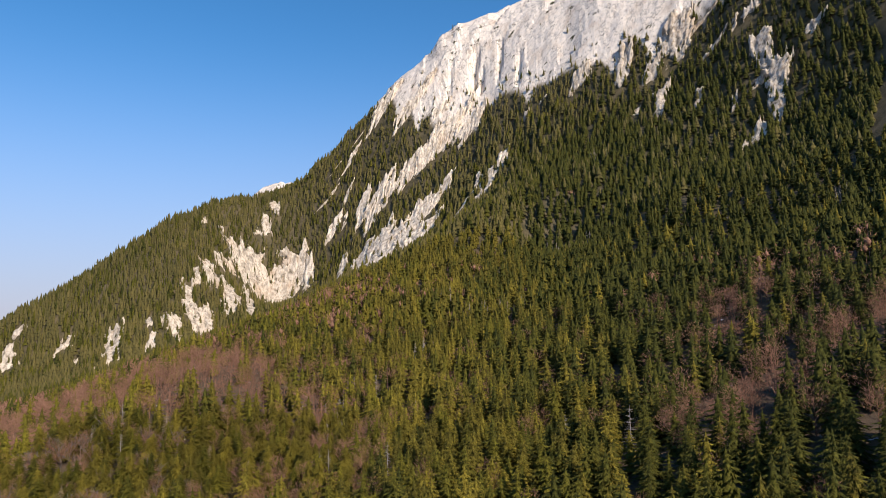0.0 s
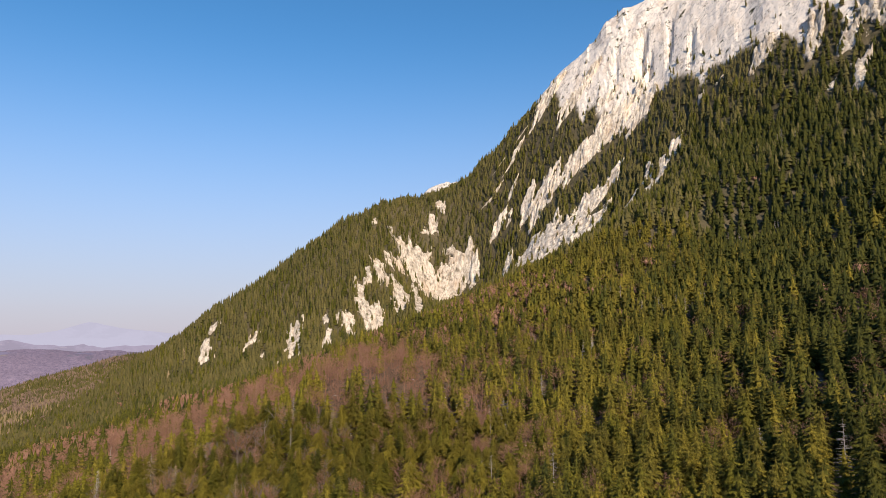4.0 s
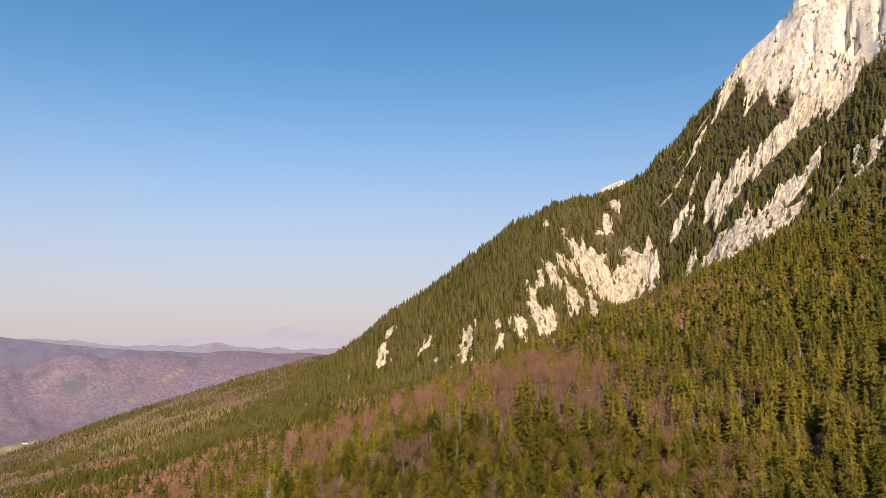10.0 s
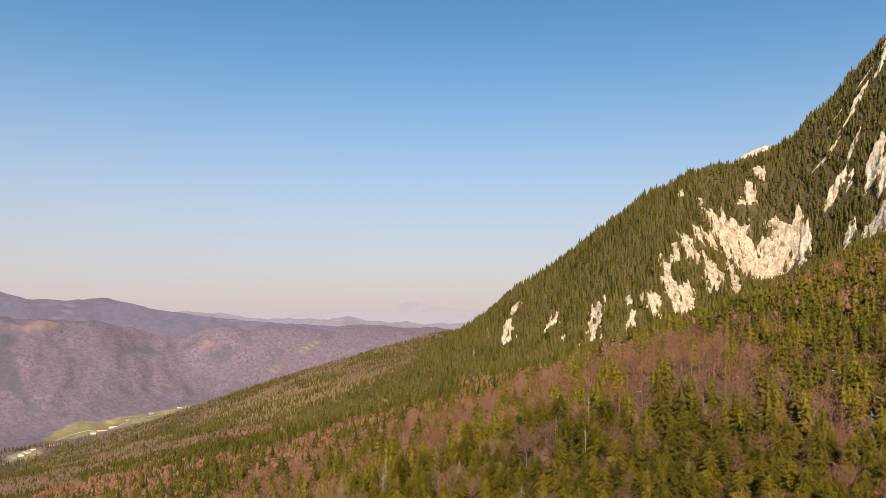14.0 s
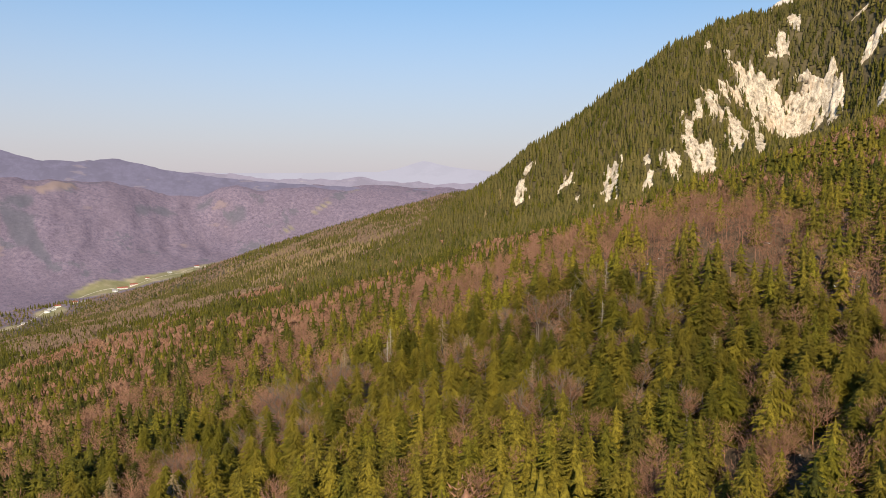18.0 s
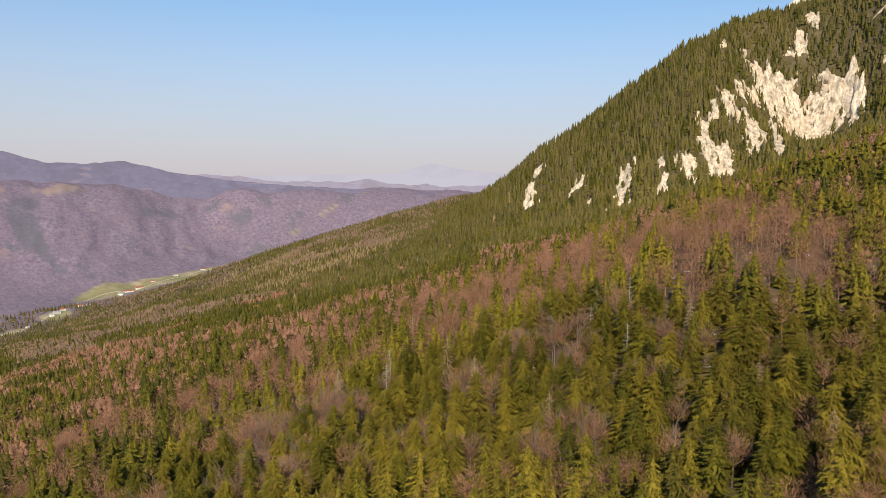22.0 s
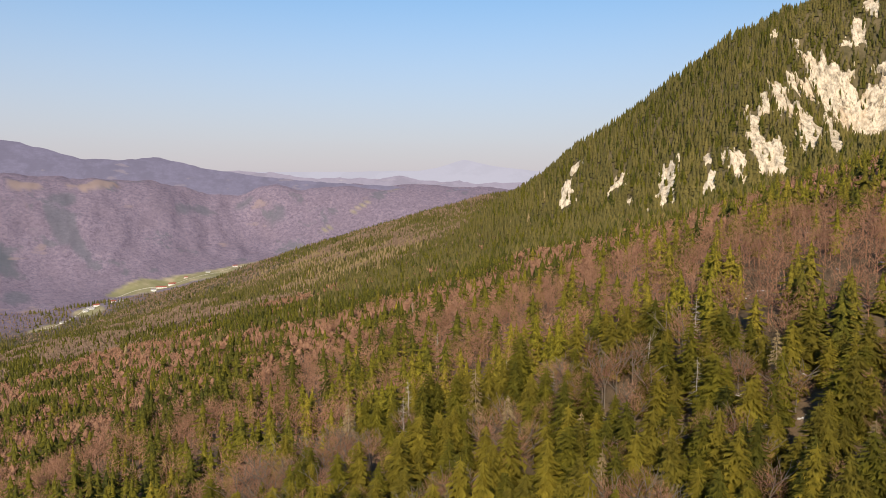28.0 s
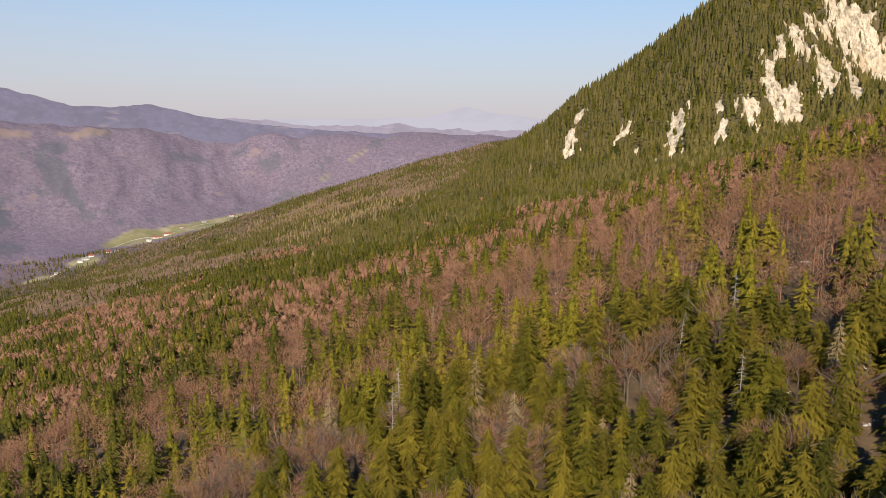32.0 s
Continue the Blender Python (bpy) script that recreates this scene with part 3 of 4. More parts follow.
def frond_tree(branches, sprays, girth=0.22, droop=0.30, bare=0.08, dome=0.8, seed=0, whorl=6):
    """A conifer one unit high: whorls of drooping branches, each a narrow folded blade fringed with hanging side sprays. Returns verts, faces."""
    r = np.random.default_rng(seed)
    vs, fs = [], []
    skew = r.uniform(0, 6.28)
    for i in range(branches):
        w = i // whorl + r.uniform(-0.18, 0.18)
        k = min(max(w * whorl / branches, 0), 0.985) ** 0.86
        z = bare + (0.985 - bare) * k
        a = (i % whorl + r.uniform(-0.35, 0.35)) * 6.283 / whorl + (i // whorl) * 0.7
        reach = girth * (1 - k) ** dome * min(1, 0.66 + 1.5 * k) * (1 + 0.16 * math.cos(a + skew)) + 0.012
        rs = reach * r.uniform(0.66, 1.18)
        c, sn = math.cos(a), math.sin(a)
        wd = rs * (0.058 if sprays > 3 else 0.075 if sprays else 0.28) + 0.004
        lift = r.uniform(0.0, 0.45)
        zm, zt = z - droop * rs * 0.65, z - droop * rs * (1.0 - lift)
        sag = wd * r.uniform(0.5, 1.1)
        m = len(vs)
        vs += [(0, 0, z + 0.012), (c * rs * .6 - sn * wd, sn * rs * .6 + c * wd, zm - sag), (c * rs, sn * rs, zt), (c * rs * .6 + sn * wd, sn * rs * .6 - c * wd, zm - sag)]
        fs += [(m, m + 1, m + 2), (m, m + 2, m + 3)]
        for q in range(sprays):
            f0 = 0.28 + 0.66 * (q + r.random()) / sprays
            turn_ = (0.9 if q % 2 else -0.9) * r.uniform(0.6, 1.35)
            ln = rs * (0.50 - 0.26 * f0) * r.uniform(0.8, 1.35) + 0.010
            px, py, pz = c * rs * f0, sn * rs * f0, z - droop * rs * f0 * 0.92 + 0.005
            ca, sa = math.cos(a + turn_), math.sin(a + turn_)
            w2 = ln * (0.115 if sprays > 5 else 0.14) + 0.0022
            m = len(vs)
            vs += [(px - sa * w2, py + ca * w2, pz - w2 * 0.4), (px + sa * w2, py - ca * w2, pz), (px + ca * ln, py + sa * ln, pz - droop * ln - r.uniform(0, 0.022))]
            fs.append((m, m + 1, m + 2))
    m = len(vs)
    vs += [(0.008, 0, 0.95), (-0.004, 0.007, 0.95), (-0.004, -0.007, 0.95), (0, 0, 1.02)]
    fs += [(m, m + 1, m + 3), (m + 1, m + 2, m + 3), (m + 2, m, m + 3)]
    return np.array(vs), np.array(fs)


def dense_tree(branches, sprays, layers, sides, girth, seed, **more):
    """A conifer whose inner needles close the crown, under branches that stand out of it."""
    v, f = frond_tree(branches, sprays, girth=girth, seed=seed, **more)
    w, g = cone_tree(layers, sides, girth * 0.56, seed)
    return np.concatenate([v, w]), np.concatenate([f, g + len(v)])


def cone_tree(layers, sides, girth=0.16, seed=0):
    """A small far conifer: ragged stacked cones."""
    r = np.random.default_rng(seed)
    vs, fs = [], []
    for w in range(layers):
        k = w / layers
        z0, z1 = 0.05 + 0.85 * k, min(1.0, 0.05 + 0.85 * k + 1.5 / layers)
        m = len(vs)
        vs.append((0, 0, z1))
        for i in range(sides):
            a = 6.283 * (i + 0.5 * r.random()) / sides + w
            rr = (girth * (1 - k) ** 0.85 + 0.02) * (1.15 if i % 2 else 0.7)
            vs.append((math.cos(a) * rr, math.sin(a) * rr, z0 + 0.03 * r.random() - (0.04 if i % 2 else 0)))
        fs += [(m, m + 1 + i, m + 1 + (i + 1) % sides) for i in range(sides)]
    return np.array(vs), np.array(fs)


def domed(tree, around, rings, spread, seed):
    """Closes a leafless crown with a lumpy inner dome of fine twigs."""
    r = np.random.default_rng(seed)
    v, f = tree
    vs, fs = [(0, 0, 0.74 + 0.05 * r.random())], []
    for k in range(rings):
        e = 1.25 - 1.75 * (k + 0.6) / rings
        for i in range(around):
            a = 6.283 * (i + 0.5 * (k % 2) + r.uniform(-0.25, 0.25)) / around
            q = r.uniform(0.74, 1.08)
            vs.append((math.cos(a) * math.cos(e) * spread * q, math.sin(a) * math.cos(e) * spread * q, 0.58 + 0.14 * math.sin(e) * q))
    vs.append((0, 0, 0.40))
    for i in range(around):
        j = (i + 1) % around
        fs.append((0, 1 + i, 1 + j))
        for k in range(rings - 1):
            p, q = 1 + k * around, 1 + (k + 1) * around
            fs += [(p + i, q + i, q + j), (p + i, q + j, p + j)]
        p = 1 + (rings - 1) * around
        fs.append((p + i, len(vs) - 1, p + j))
    return np.concatenate([v, np.array(vs)]), np.concatenate([f, np.array(fs) + len(v)])


def twig_tree(twigs, size, length=0.2, spread=0.27, seed=0, stem=True, boughs=0):
    """A leafless crown one unit high: a dome of slender twigs that point up and outwards, on boughs."""
    r = np.random.default_rng(seed)
    vs, fs = [], []
    for i in range(twigs):
        a, q = r.random() * 6.283, r.random() ** 0.4
        e = math.asin(r.uniform(-0.35, 1.0))
        rr = spread * q * math.cos(e) * r.uniform(0.85, 1.1)
        p = np.array([math.cos(a) * rr, math.sin(a) * rr, 0.60 + 0.36 * q * math.sin(e)])
        d = np.array([math.cos(a) * 0.6 * math.cos(e), math.sin(a) * 0.6 * math.cos(e), 0.75]) + r.normal(0, 0.35, 3)
        d = d / np.linalg.norm(d) * length * r.uniform(0.6, 1.25)
        t = np.cross(d, np.array([p[0], p[1], (p[2] - 0.5) * 0.7 + 0.04]) / spread + r.normal(0, 0.30, 3))
        t = t / np.linalg.norm(t) * size
        p = p - d * 0.6
        m = len(vs)
        vs += [p - t, p + t, p + d]
        fs.append((m, m + 1, m + 2))
    for i in range(boughs):
        a, e = i * 2.4, r.uniform(0.5, 1.2)
        p = np.array([0, 0, r.uniform(0.25, 0.5)])
        d = np.array([math.cos(a) * math.cos(e), math.sin(a) * math.cos(e), math.sin(e)]) * r.uniform(0.28, 0.4)
        t = np.cross(d, r.normal(size=3))
        t = t / np.linalg.norm(t) * 0.006
        m = len(vs)
        vs += [p - t, p + t, p + d]
        fs.append((m, m + 1, m + 2))
    if stem:
        m = len(vs)
        vs += [(0.012, 0, 0), (-0.006, 0.010, 0), (-0.006, -0.010, 0), (0, 0, 0.8)]
        fs += [(m, m + 1, m + 3), (m + 1, m + 2, m + 3), (m + 2, m, m + 3)]
    return np.array(vs), np.array(fs)


def limbs(bm, p, d, length, radius, depth, r):
    """A tapered limb that forks."""
    q = p + d * length
    rot = d.to_track_quat("Z", "Y")
    rings = []
    for c, rad_ in ((p, radius), (q, radius * 0.62)):
        rings.append([bm.verts.new(c + rot @ Vector((math.cos(a) * rad_, math.sin(a) * rad_, 0))) for a in (0, 1.57, 3.14, 4.71)])
    for i in range(4):
        bm.faces.new((rings[0][i], rings[0][(i + 1) % 4], rings[1][(i + 1) % 4], rings[1][i]))
    if depth:
        for i in range(3 if depth > 1 else 2):
            nd = (d + Vector((r.uniform(-.75, .75), r.uniform(-.75, .75), r.uniform(0, .45)))).normalized()
            limbs(bm, q, nd, length * r.uniform(.55, .8), radius * 0.6, depth - 1, r)


def limb_mesh(name, seed, trunk_len=0.42, radius=0.014, depth=3, mat=None):
    bm = bmesh.new()
    limbs(bm, Vector((0, 0, -0.03)), Vector((0, 0, 1)), trunk_len, radius, depth, random.Random(seed))
    me = bpy.data.meshes.new(name)
    bm.to_mesh(me)
    bm.free()
    me.materials.append(mat or M_BARK)
    return me


def trunk_mesh(name, radius, mat, stubs=0, seed=0, high=1.0):
    """A straight tapered stem, with bare stubs of branches on a dead one."""
    r = random.Random(seed)
    bm = bmesh.new()
    levels = [(-0.04, 1.2), (0.1, 1.0), (0.5, 0.65), (high, 0.12)]
    rings = [[bm.verts.new((math.cos(a) * radius * s, math.sin(a) * radius * s, z)) for a in (0, 1.05, 2.1, 3.14, 4.19, 5.24)] for z, s in levels]
    for lo, hi in zip(rings, rings[1:]):
        for i in range(6):
            bm.faces.new((lo[i], lo[(i + 1) % 6], hi[(i + 1) % 6], hi[i]))
    for _ in range(stubs):
        z, a = r.uniform(0.25, 0.95), r.random() * 6.28
        ln = 0.17 * (1.05 - z) + 0.03
        d = Vector((math.cos(a), math.sin(a), r.uniform(-0.35, 0.1)))
        t = Vector((-d.y, d.x, 0)) * 0.004
        p = Vector((0, 0, z))
        vs = [bm.verts.new(c) for c in (p - t, p + t, p + d * ln, p + Vector((0, 0, 0.004)))]
        bm.faces.new((vs[0], vs[1], vs[2]))
        bm.faces.new((vs[0], vs[2], vs[3]))
        bm.faces.new((vs[1], vs[3], vs[2]))
    me = bpy.data.meshes.new(name)
    bm.to_mesh(me)
    bm.free()
    me.materials.append(mat)
    return me


def planted(name, shapes, xs, ys, zs, hs, tint, mat, label, wide=None):
    """Many trees of a wood, joined: every tree takes one of the shapes."""
    V, F, T, base = [], [], [], 0
    pick = rng.integers(0, len(shapes), len(xs))
    for s, (sv, sf) in enumerate(shapes):
        w = np.where(pick == s)[0]
        if not len(w):
            continue
        a = rng.random(len(w)) * 6.283
        ca, sa = np.cos(a)[:, None], np.sin(a)[:, None]
        h = hs[w][:, None]
        g = (h if wide is None else h * wide[w][:, None])
        x = (sv[None, :, 0] * ca - sv[None, :, 1] * sa) * g + xs[w][:, None]
        y = (sv[None, :, 0] * sa + sv[None, :, 1] * ca) * g + ys[w][:, None]
        z = sv[None, :, 2] * h + zs[w][:, None]
        V.append(np.stack([x, y, z], -1).reshape(-1, 3))
        F.append((sf[None] + (base + np.arange(len(w)) * len(sv))[:, None, None]).reshape(-1, 3))
        T.append(np.repeat(tint[w], len(sv)))
        base += len(w) * len(sv)
    me = quick_mesh(name, np.concatenate(V), np.concatenate(F), mat, [("tint", np.concatenate(T))])
    return tagged(new(name, me), label, "forest", kind="stuff")


PATH_A, PATH_B = np.array([0.0, 0.0]), np.array([-137.0, 223.0])


def from_path(x, y):
    """Distance from the line that the path follows."""
    ab = PATH_B - PATH_A
    t = np.clip(((x - PATH_A[0]) * ab[0] + (y - PATH_A[1]) * ab[1]) / ab.dot(ab), 0, 1)
    return np.hypot(x - PATH_A[0] - t * ab[0], y - PATH_A[1] - t * ab[1])


def grid_spots(r0, r1, step, a0=-36.0, a1=84.0):
    """Jittered places between two distances from the path, within a sector."""
    span = r1 + 140
    n = int(2 * span / step) + 2
    i, j = np.meshgrid(np.arange(n), np.arange(n))
    p = (i.ravel() - n / 2 + rng.uniform(-0.5, 0.5, n * n) + rng.normal(0, 0.16, n * n)) * step * 1.42
    q = (j.ravel() - n / 2 + rng.uniform(-0.5, 0.5, n * n) + rng.normal(0, 0.16, n * n)) * step * 1.42
    ok = np.hypot(p, q) < span + 10
    p, q = p[ok], q[ok]
    # two offset sets fill the gaps of one another
    p, q = np.concatenate([p, p + 0.71 * step]), np.concatenate([q, q + 0.71 * step])
    x, y = EYE[0] + 0.87 * p - 0.49 * q, EYE[1] + 0.49 * p + 0.87 * q
    d = from_path(x, y)
    a = np.degrees(np.arctan2(-(x - EYE[0]), y - EYE[1]))
    k = (d >= r0) & (d < r1) & (a > a0) & (a < a1)
    return x[k], y[k]


def beech_share(x, y, z):
    """How much of the wood is leafless beech."""
    s = 1.6 * blob(x, y, -390, 800, 190, 250) + 1.0 * blob(x, y, -560, 620, 170, 80) + 0.5 * blob(x, y, -240, 560, 80, 60) + 0.55 * blob(x, y, 190, 440, 75, 130) + 1.0 * blob(x, y, 122, 305, 40, 45)
    s = s + 0.36 * smooth(-280, -430, x) * (1 - smooth(620, 720, y)) + 0.25 * smooth(40, -150, x) * (1 - smooth(520, 620, y))
    s = s + 0.50 * smooth(-850, -1150, x) * (1 - smooth(820, 1000, y)) + 0.32 * smooth(-1000, -1300, x) + 0.25 * smooth(-1900, -2300, x)
    s = s + 0.55 * smooth(-700, -1000, x) * smooth(0.05, 0.3, fbm(x / 170, y / 90, 2, 67))
    clumps = np.where(x > -850, fbm(x / 30, y / 30, 3, 61), 1.7 * fbm(x / 150, y / 80, 3, 61))
    s = s * np.clip(1.0 + 2.0 * clumps, 0.08, 3) + 0.03
    s = np.clip(s, 0, 0.84) * (1 - 0.97 * smooth(510, 560, z)) 
    return s * (1 - smooth(1120, 1180, y) * smooth(-1150, -1050, x))


def larch_share(x, y):
    return smooth(-3200, -3000, x) * 0.45 * np.clip(0.9 * blob(x, y, -1300, 1130, 170, 130) + 0.8 * blob(x, y, -1700, 1300, 250, 120) + 0.3 * fbm(x / 90, y / 90, 2, 63) - 0.1, 0, 1) * smooth(-700, -950, x)


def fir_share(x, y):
    # more dark firs in the east paint that slope's shade into colour
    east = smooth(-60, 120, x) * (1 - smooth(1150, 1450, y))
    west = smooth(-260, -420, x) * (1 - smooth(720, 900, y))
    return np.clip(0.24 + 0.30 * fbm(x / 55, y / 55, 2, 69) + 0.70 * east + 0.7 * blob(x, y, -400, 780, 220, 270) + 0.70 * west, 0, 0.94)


def clear_of_rock(x, y, z):
    k = (rockiness(x, y, z) < 0.35) | (rng.random(len(x)) < 0.006 + 0.10 * smooth(1080, 1020, z))
    for x0, y0, x1, y1, w0, w1 in CRAGS:
        span = math.hypot(x1 - x0, y1 - y0)
        b = math.hypot(x0, y0)
        t = ((x - x0) * x0 + (y - y0) * y0) / b / max(((x1 - x0) * x0 + (y1 - y0) * y0) / b, 8.0)
        s = ((x - x0 - (x1 - x0) * t) * y0 - (y - y0 - (y1 - y0) * t) * x0) / b
        w = np.maximum(w0 + (w1 - w0) * np.clip(t, 0, 1), 12)
        k &= ~((np.abs(s) < w * (0.44 if max(w0, w1) > 38 else 0.34)) & (t > -20 / max(span, 20)) & (t < 0.86)) | (rng.random(len(x)) < 0.12)
    return k & (in_meadow(x, y) < 0.3) & (in_glade(x, y) < 0.3)


CREST = sorted([(p[0], p[1]) for p in SPUR_CREST[1:] + MAIN_CREST + TAIL[:4]] + [(-5000, 1700), (-1050, 1600), (2000, 700)])


def crest_line(x):
    return np.interp(x, [c[0] for c in CREST], [c[1] for c in CREST])


SPRUCE_HI = [dense_tree(72, 4, 6, 7, 0.27 + 0.035 * (s % 3), s, droop=0.30 + 0.10 * (s % 3), dome=0.52 + 0.09 * (s % 3)) for s in range(8)]
FIR_HI = [dense_tree(66, 4, 6, 7, 0.255 + 0.03 * (s % 3), 80 + s, droop=0.20 + 0.08 * (s % 3), dome=0.50 + 0.09 * (s % 3), bare=0.12) for s in range(6)]
SPRUCE_MID = [dense_tree(42, 1, 5, 7, 0.28 + 0.035 * (s % 3), 20 + s, droop=0.34, dome=0.46 + 0.1 * (s % 3)) for s in range(6)]
SPRUCE_NEXT = [dense_tree(18, 0, 4, 6, 0.28 + 0.035 * (s % 3), 60 + s, droop=0.36, dome=0.52 + 0.1 * (s % 2)) for s in range(6)]
SPRUCE_LOW = [cone_tree(4, 6, 0.23 + 0.02 * s, s) for s in range(4)]
SPRUCE_HIGH = [cone_tree(3, 5, 0.165 + 0.02 * s, 30 + s) for s in range(4)]
SPRUCE_FAR = [cone_tree(2, 5, 0.24, s) for s in range(3)]
BEECH_NEAR = [twig_tree(330, 0.0027, 0.10, 0.27, 40 + s, True, 9) for s in range(5)]
BEECH_MID = [twig_tree(175, 0.0050, 0.082, 0.29, s, True, 6) for s in range(6)]
BEECH_NEXT = [domed(twig_tree(58, 0.0112, 0.098, 0.30, 70 + s, True), 5, 1, 0.09, 70 + s) for s in range(6)]
BEECH_LOW = [domed(twig_tree(17, 0.028, 0.15, 0.30, 10 + s, False), 5, 1, 0.13, 10 + s) for s in range(5)]
BEECH_FAR = [domed(twig_tree(6, 0.055, 0.26, 0.30, 20 + s, False), 4, 1, 0.15, 20 + s) for s in range(3)]


def wood(r0, r1, step, kind, a0=-36.0, a1=84.0):
    x, y = grid_spots(r0, r1, step, a0, a1)
    z = height(x, y)
    k = clear_of_rock(x, y, z) & ((y < crest_line(x) + 50) | (x < -3000) | ((rng.random(len(x)) < 0.15) & (y < 2250)))
    x, y, z = x[k], y[k], z[k]
    u = rng.random(len(x))
    bs, ls = beech_share(x, y, z), larch_share(x, y)
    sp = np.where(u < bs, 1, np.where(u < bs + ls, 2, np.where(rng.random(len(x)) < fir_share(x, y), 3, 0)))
    h = np.where(sp == 1, rng.uniform(16, 22, len(x)), 16.5 + 11 * rng.random(len(x)) ** 1.2)
    h = h * (1 - 0.22 * smooth(470, 620, z) - 0.18 * smooth(850, 1000, z)) * (1 + rng.normal(0, 0.16, len(x)) * smooth(480, 600, z))
    # clumps of darker and yellowish trees, plus east slope shade painted into the tint
    # lighter also on the near west slope
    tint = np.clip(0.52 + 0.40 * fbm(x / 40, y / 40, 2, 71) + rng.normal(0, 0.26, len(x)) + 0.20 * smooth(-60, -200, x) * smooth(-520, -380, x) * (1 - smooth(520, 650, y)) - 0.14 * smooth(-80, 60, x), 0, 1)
    # darker with height; plain cones get their missing self-shadow in the tint
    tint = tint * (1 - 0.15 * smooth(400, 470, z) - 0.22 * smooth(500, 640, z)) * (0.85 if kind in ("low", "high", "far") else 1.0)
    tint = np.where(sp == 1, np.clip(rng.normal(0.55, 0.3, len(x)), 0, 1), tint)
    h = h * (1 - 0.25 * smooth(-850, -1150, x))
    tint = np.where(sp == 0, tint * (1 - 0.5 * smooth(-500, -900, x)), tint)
    # fir tint drops further in the east, as painted slope shade
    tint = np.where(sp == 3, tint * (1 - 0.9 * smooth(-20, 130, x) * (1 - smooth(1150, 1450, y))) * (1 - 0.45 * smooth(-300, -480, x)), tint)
    return x, y, z, h, tint, sp


# woods from near to far
rows_near = wood(70, 255, 8.1, "near", -66.0, 92.0)
rows_mid = wood(255, 440, 8.1, "mid", -50.0)
rows_next = wood(440, 750, 8.0, "next", -44.0)
rows_low = wood(750, 1250, 7.4, "low")
rows_high = wood(1250, 2100, 6.8, "high")
rows_far = wood(2100, 3300, 15.0, "far")
rows_under = wood(0, 70, 8.4, "under", -66.0, 92.0)
rows_round = wood(0, 450, 10.0, "round", 92.0, 180.0)
rows_back = wood(0, 450, 10.0, "round", -180.0, -66.0)

x, y, z, h, tint, sp = rows_near
order = np.argsort(np.hypot(x + 245, y - 345))
things = np.zeros(len(x), bool)
for kind_, most in ((0, 280), (1, 130), (3, 180)):
    w = [i for i in order if sp[i] == kind_ and from_path(x[i], y[i]) > 135][:most]
    things[w] = True
dead = np.zeros(len(x), bool)
dead[rng.permutation(len(x))[:36]] = True
dead &= ~things & (sp == 0)
rest = ~things & ~dead
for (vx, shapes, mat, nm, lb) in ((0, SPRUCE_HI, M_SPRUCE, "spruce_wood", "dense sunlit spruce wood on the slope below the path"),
                                  (3, FIR_HI, M_FIR, "fir_wood", "dark green firs among the yellowish spruces, with east slope shade painted in"),
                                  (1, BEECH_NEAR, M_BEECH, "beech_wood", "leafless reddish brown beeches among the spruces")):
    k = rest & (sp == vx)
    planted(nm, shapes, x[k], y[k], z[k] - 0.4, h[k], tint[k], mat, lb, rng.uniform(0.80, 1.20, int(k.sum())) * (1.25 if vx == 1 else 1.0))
for rows_, ss, bb, far_word in ((rows_mid, SPRUCE_MID, BEECH_MID, "mid slope"), (rows_next, SPRUCE_NEXT, BEECH_NEXT, "slope below the cliffs"), (rows_low, SPRUCE_LOW, BEECH_LOW, "upper slope"), (rows_high, SPRUCE_HIGH, BEECH_FAR, "high mountain slope"), (rows_far, SPRUCE_FAR, BEECH_FAR, "distant slope"),
                                (rows_under, SPRUCE_NEXT, BEECH_NEXT, "slope under the path"), (rows_round, SPRUCE_LOW, BEECH_LOW, "slope beside"), (rows_back, SPRUCE_LOW, BEECH_LOW, "slope behind")):
    x2, y2, z2, h2, t2, s2 = rows_
    for vx, shapes, mat, nm, lb in ((0, ss, M_SPRUCE, "spruce_wood", "dense olive green spruce wood on the " + far_word),
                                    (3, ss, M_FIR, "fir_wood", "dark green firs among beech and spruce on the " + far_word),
                                    (1, bb, M_BEECH, "beech_wood", "leafless reddish brown beech wood on the " + far_word),
                                    (2, ss, M_LARCH, "larch_wood", "tan leafless larches on the " + far_word)):
        k = s2 == vx
        if (rows_ is rows_far or rows_ is rows_high) and vx == 1:
            mat = M_VALLEY_BEECH
        if vx == 0 and (rows_ is rows_low or rows_ is rows_high or rows_ is rows_far):
            mat = M_HIGH_SPRUCE
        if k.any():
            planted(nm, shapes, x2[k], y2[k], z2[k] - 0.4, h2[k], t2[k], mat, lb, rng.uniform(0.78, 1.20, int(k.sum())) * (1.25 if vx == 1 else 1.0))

# single trees nearest to the path
def tree_thing(name, crown, stem, label, category, group):
    ob = tagged(new(name), label, category, group)
    part("trunk", stem, ob)
    if crown is not None:
        part("crown", crown, ob)
    return ob


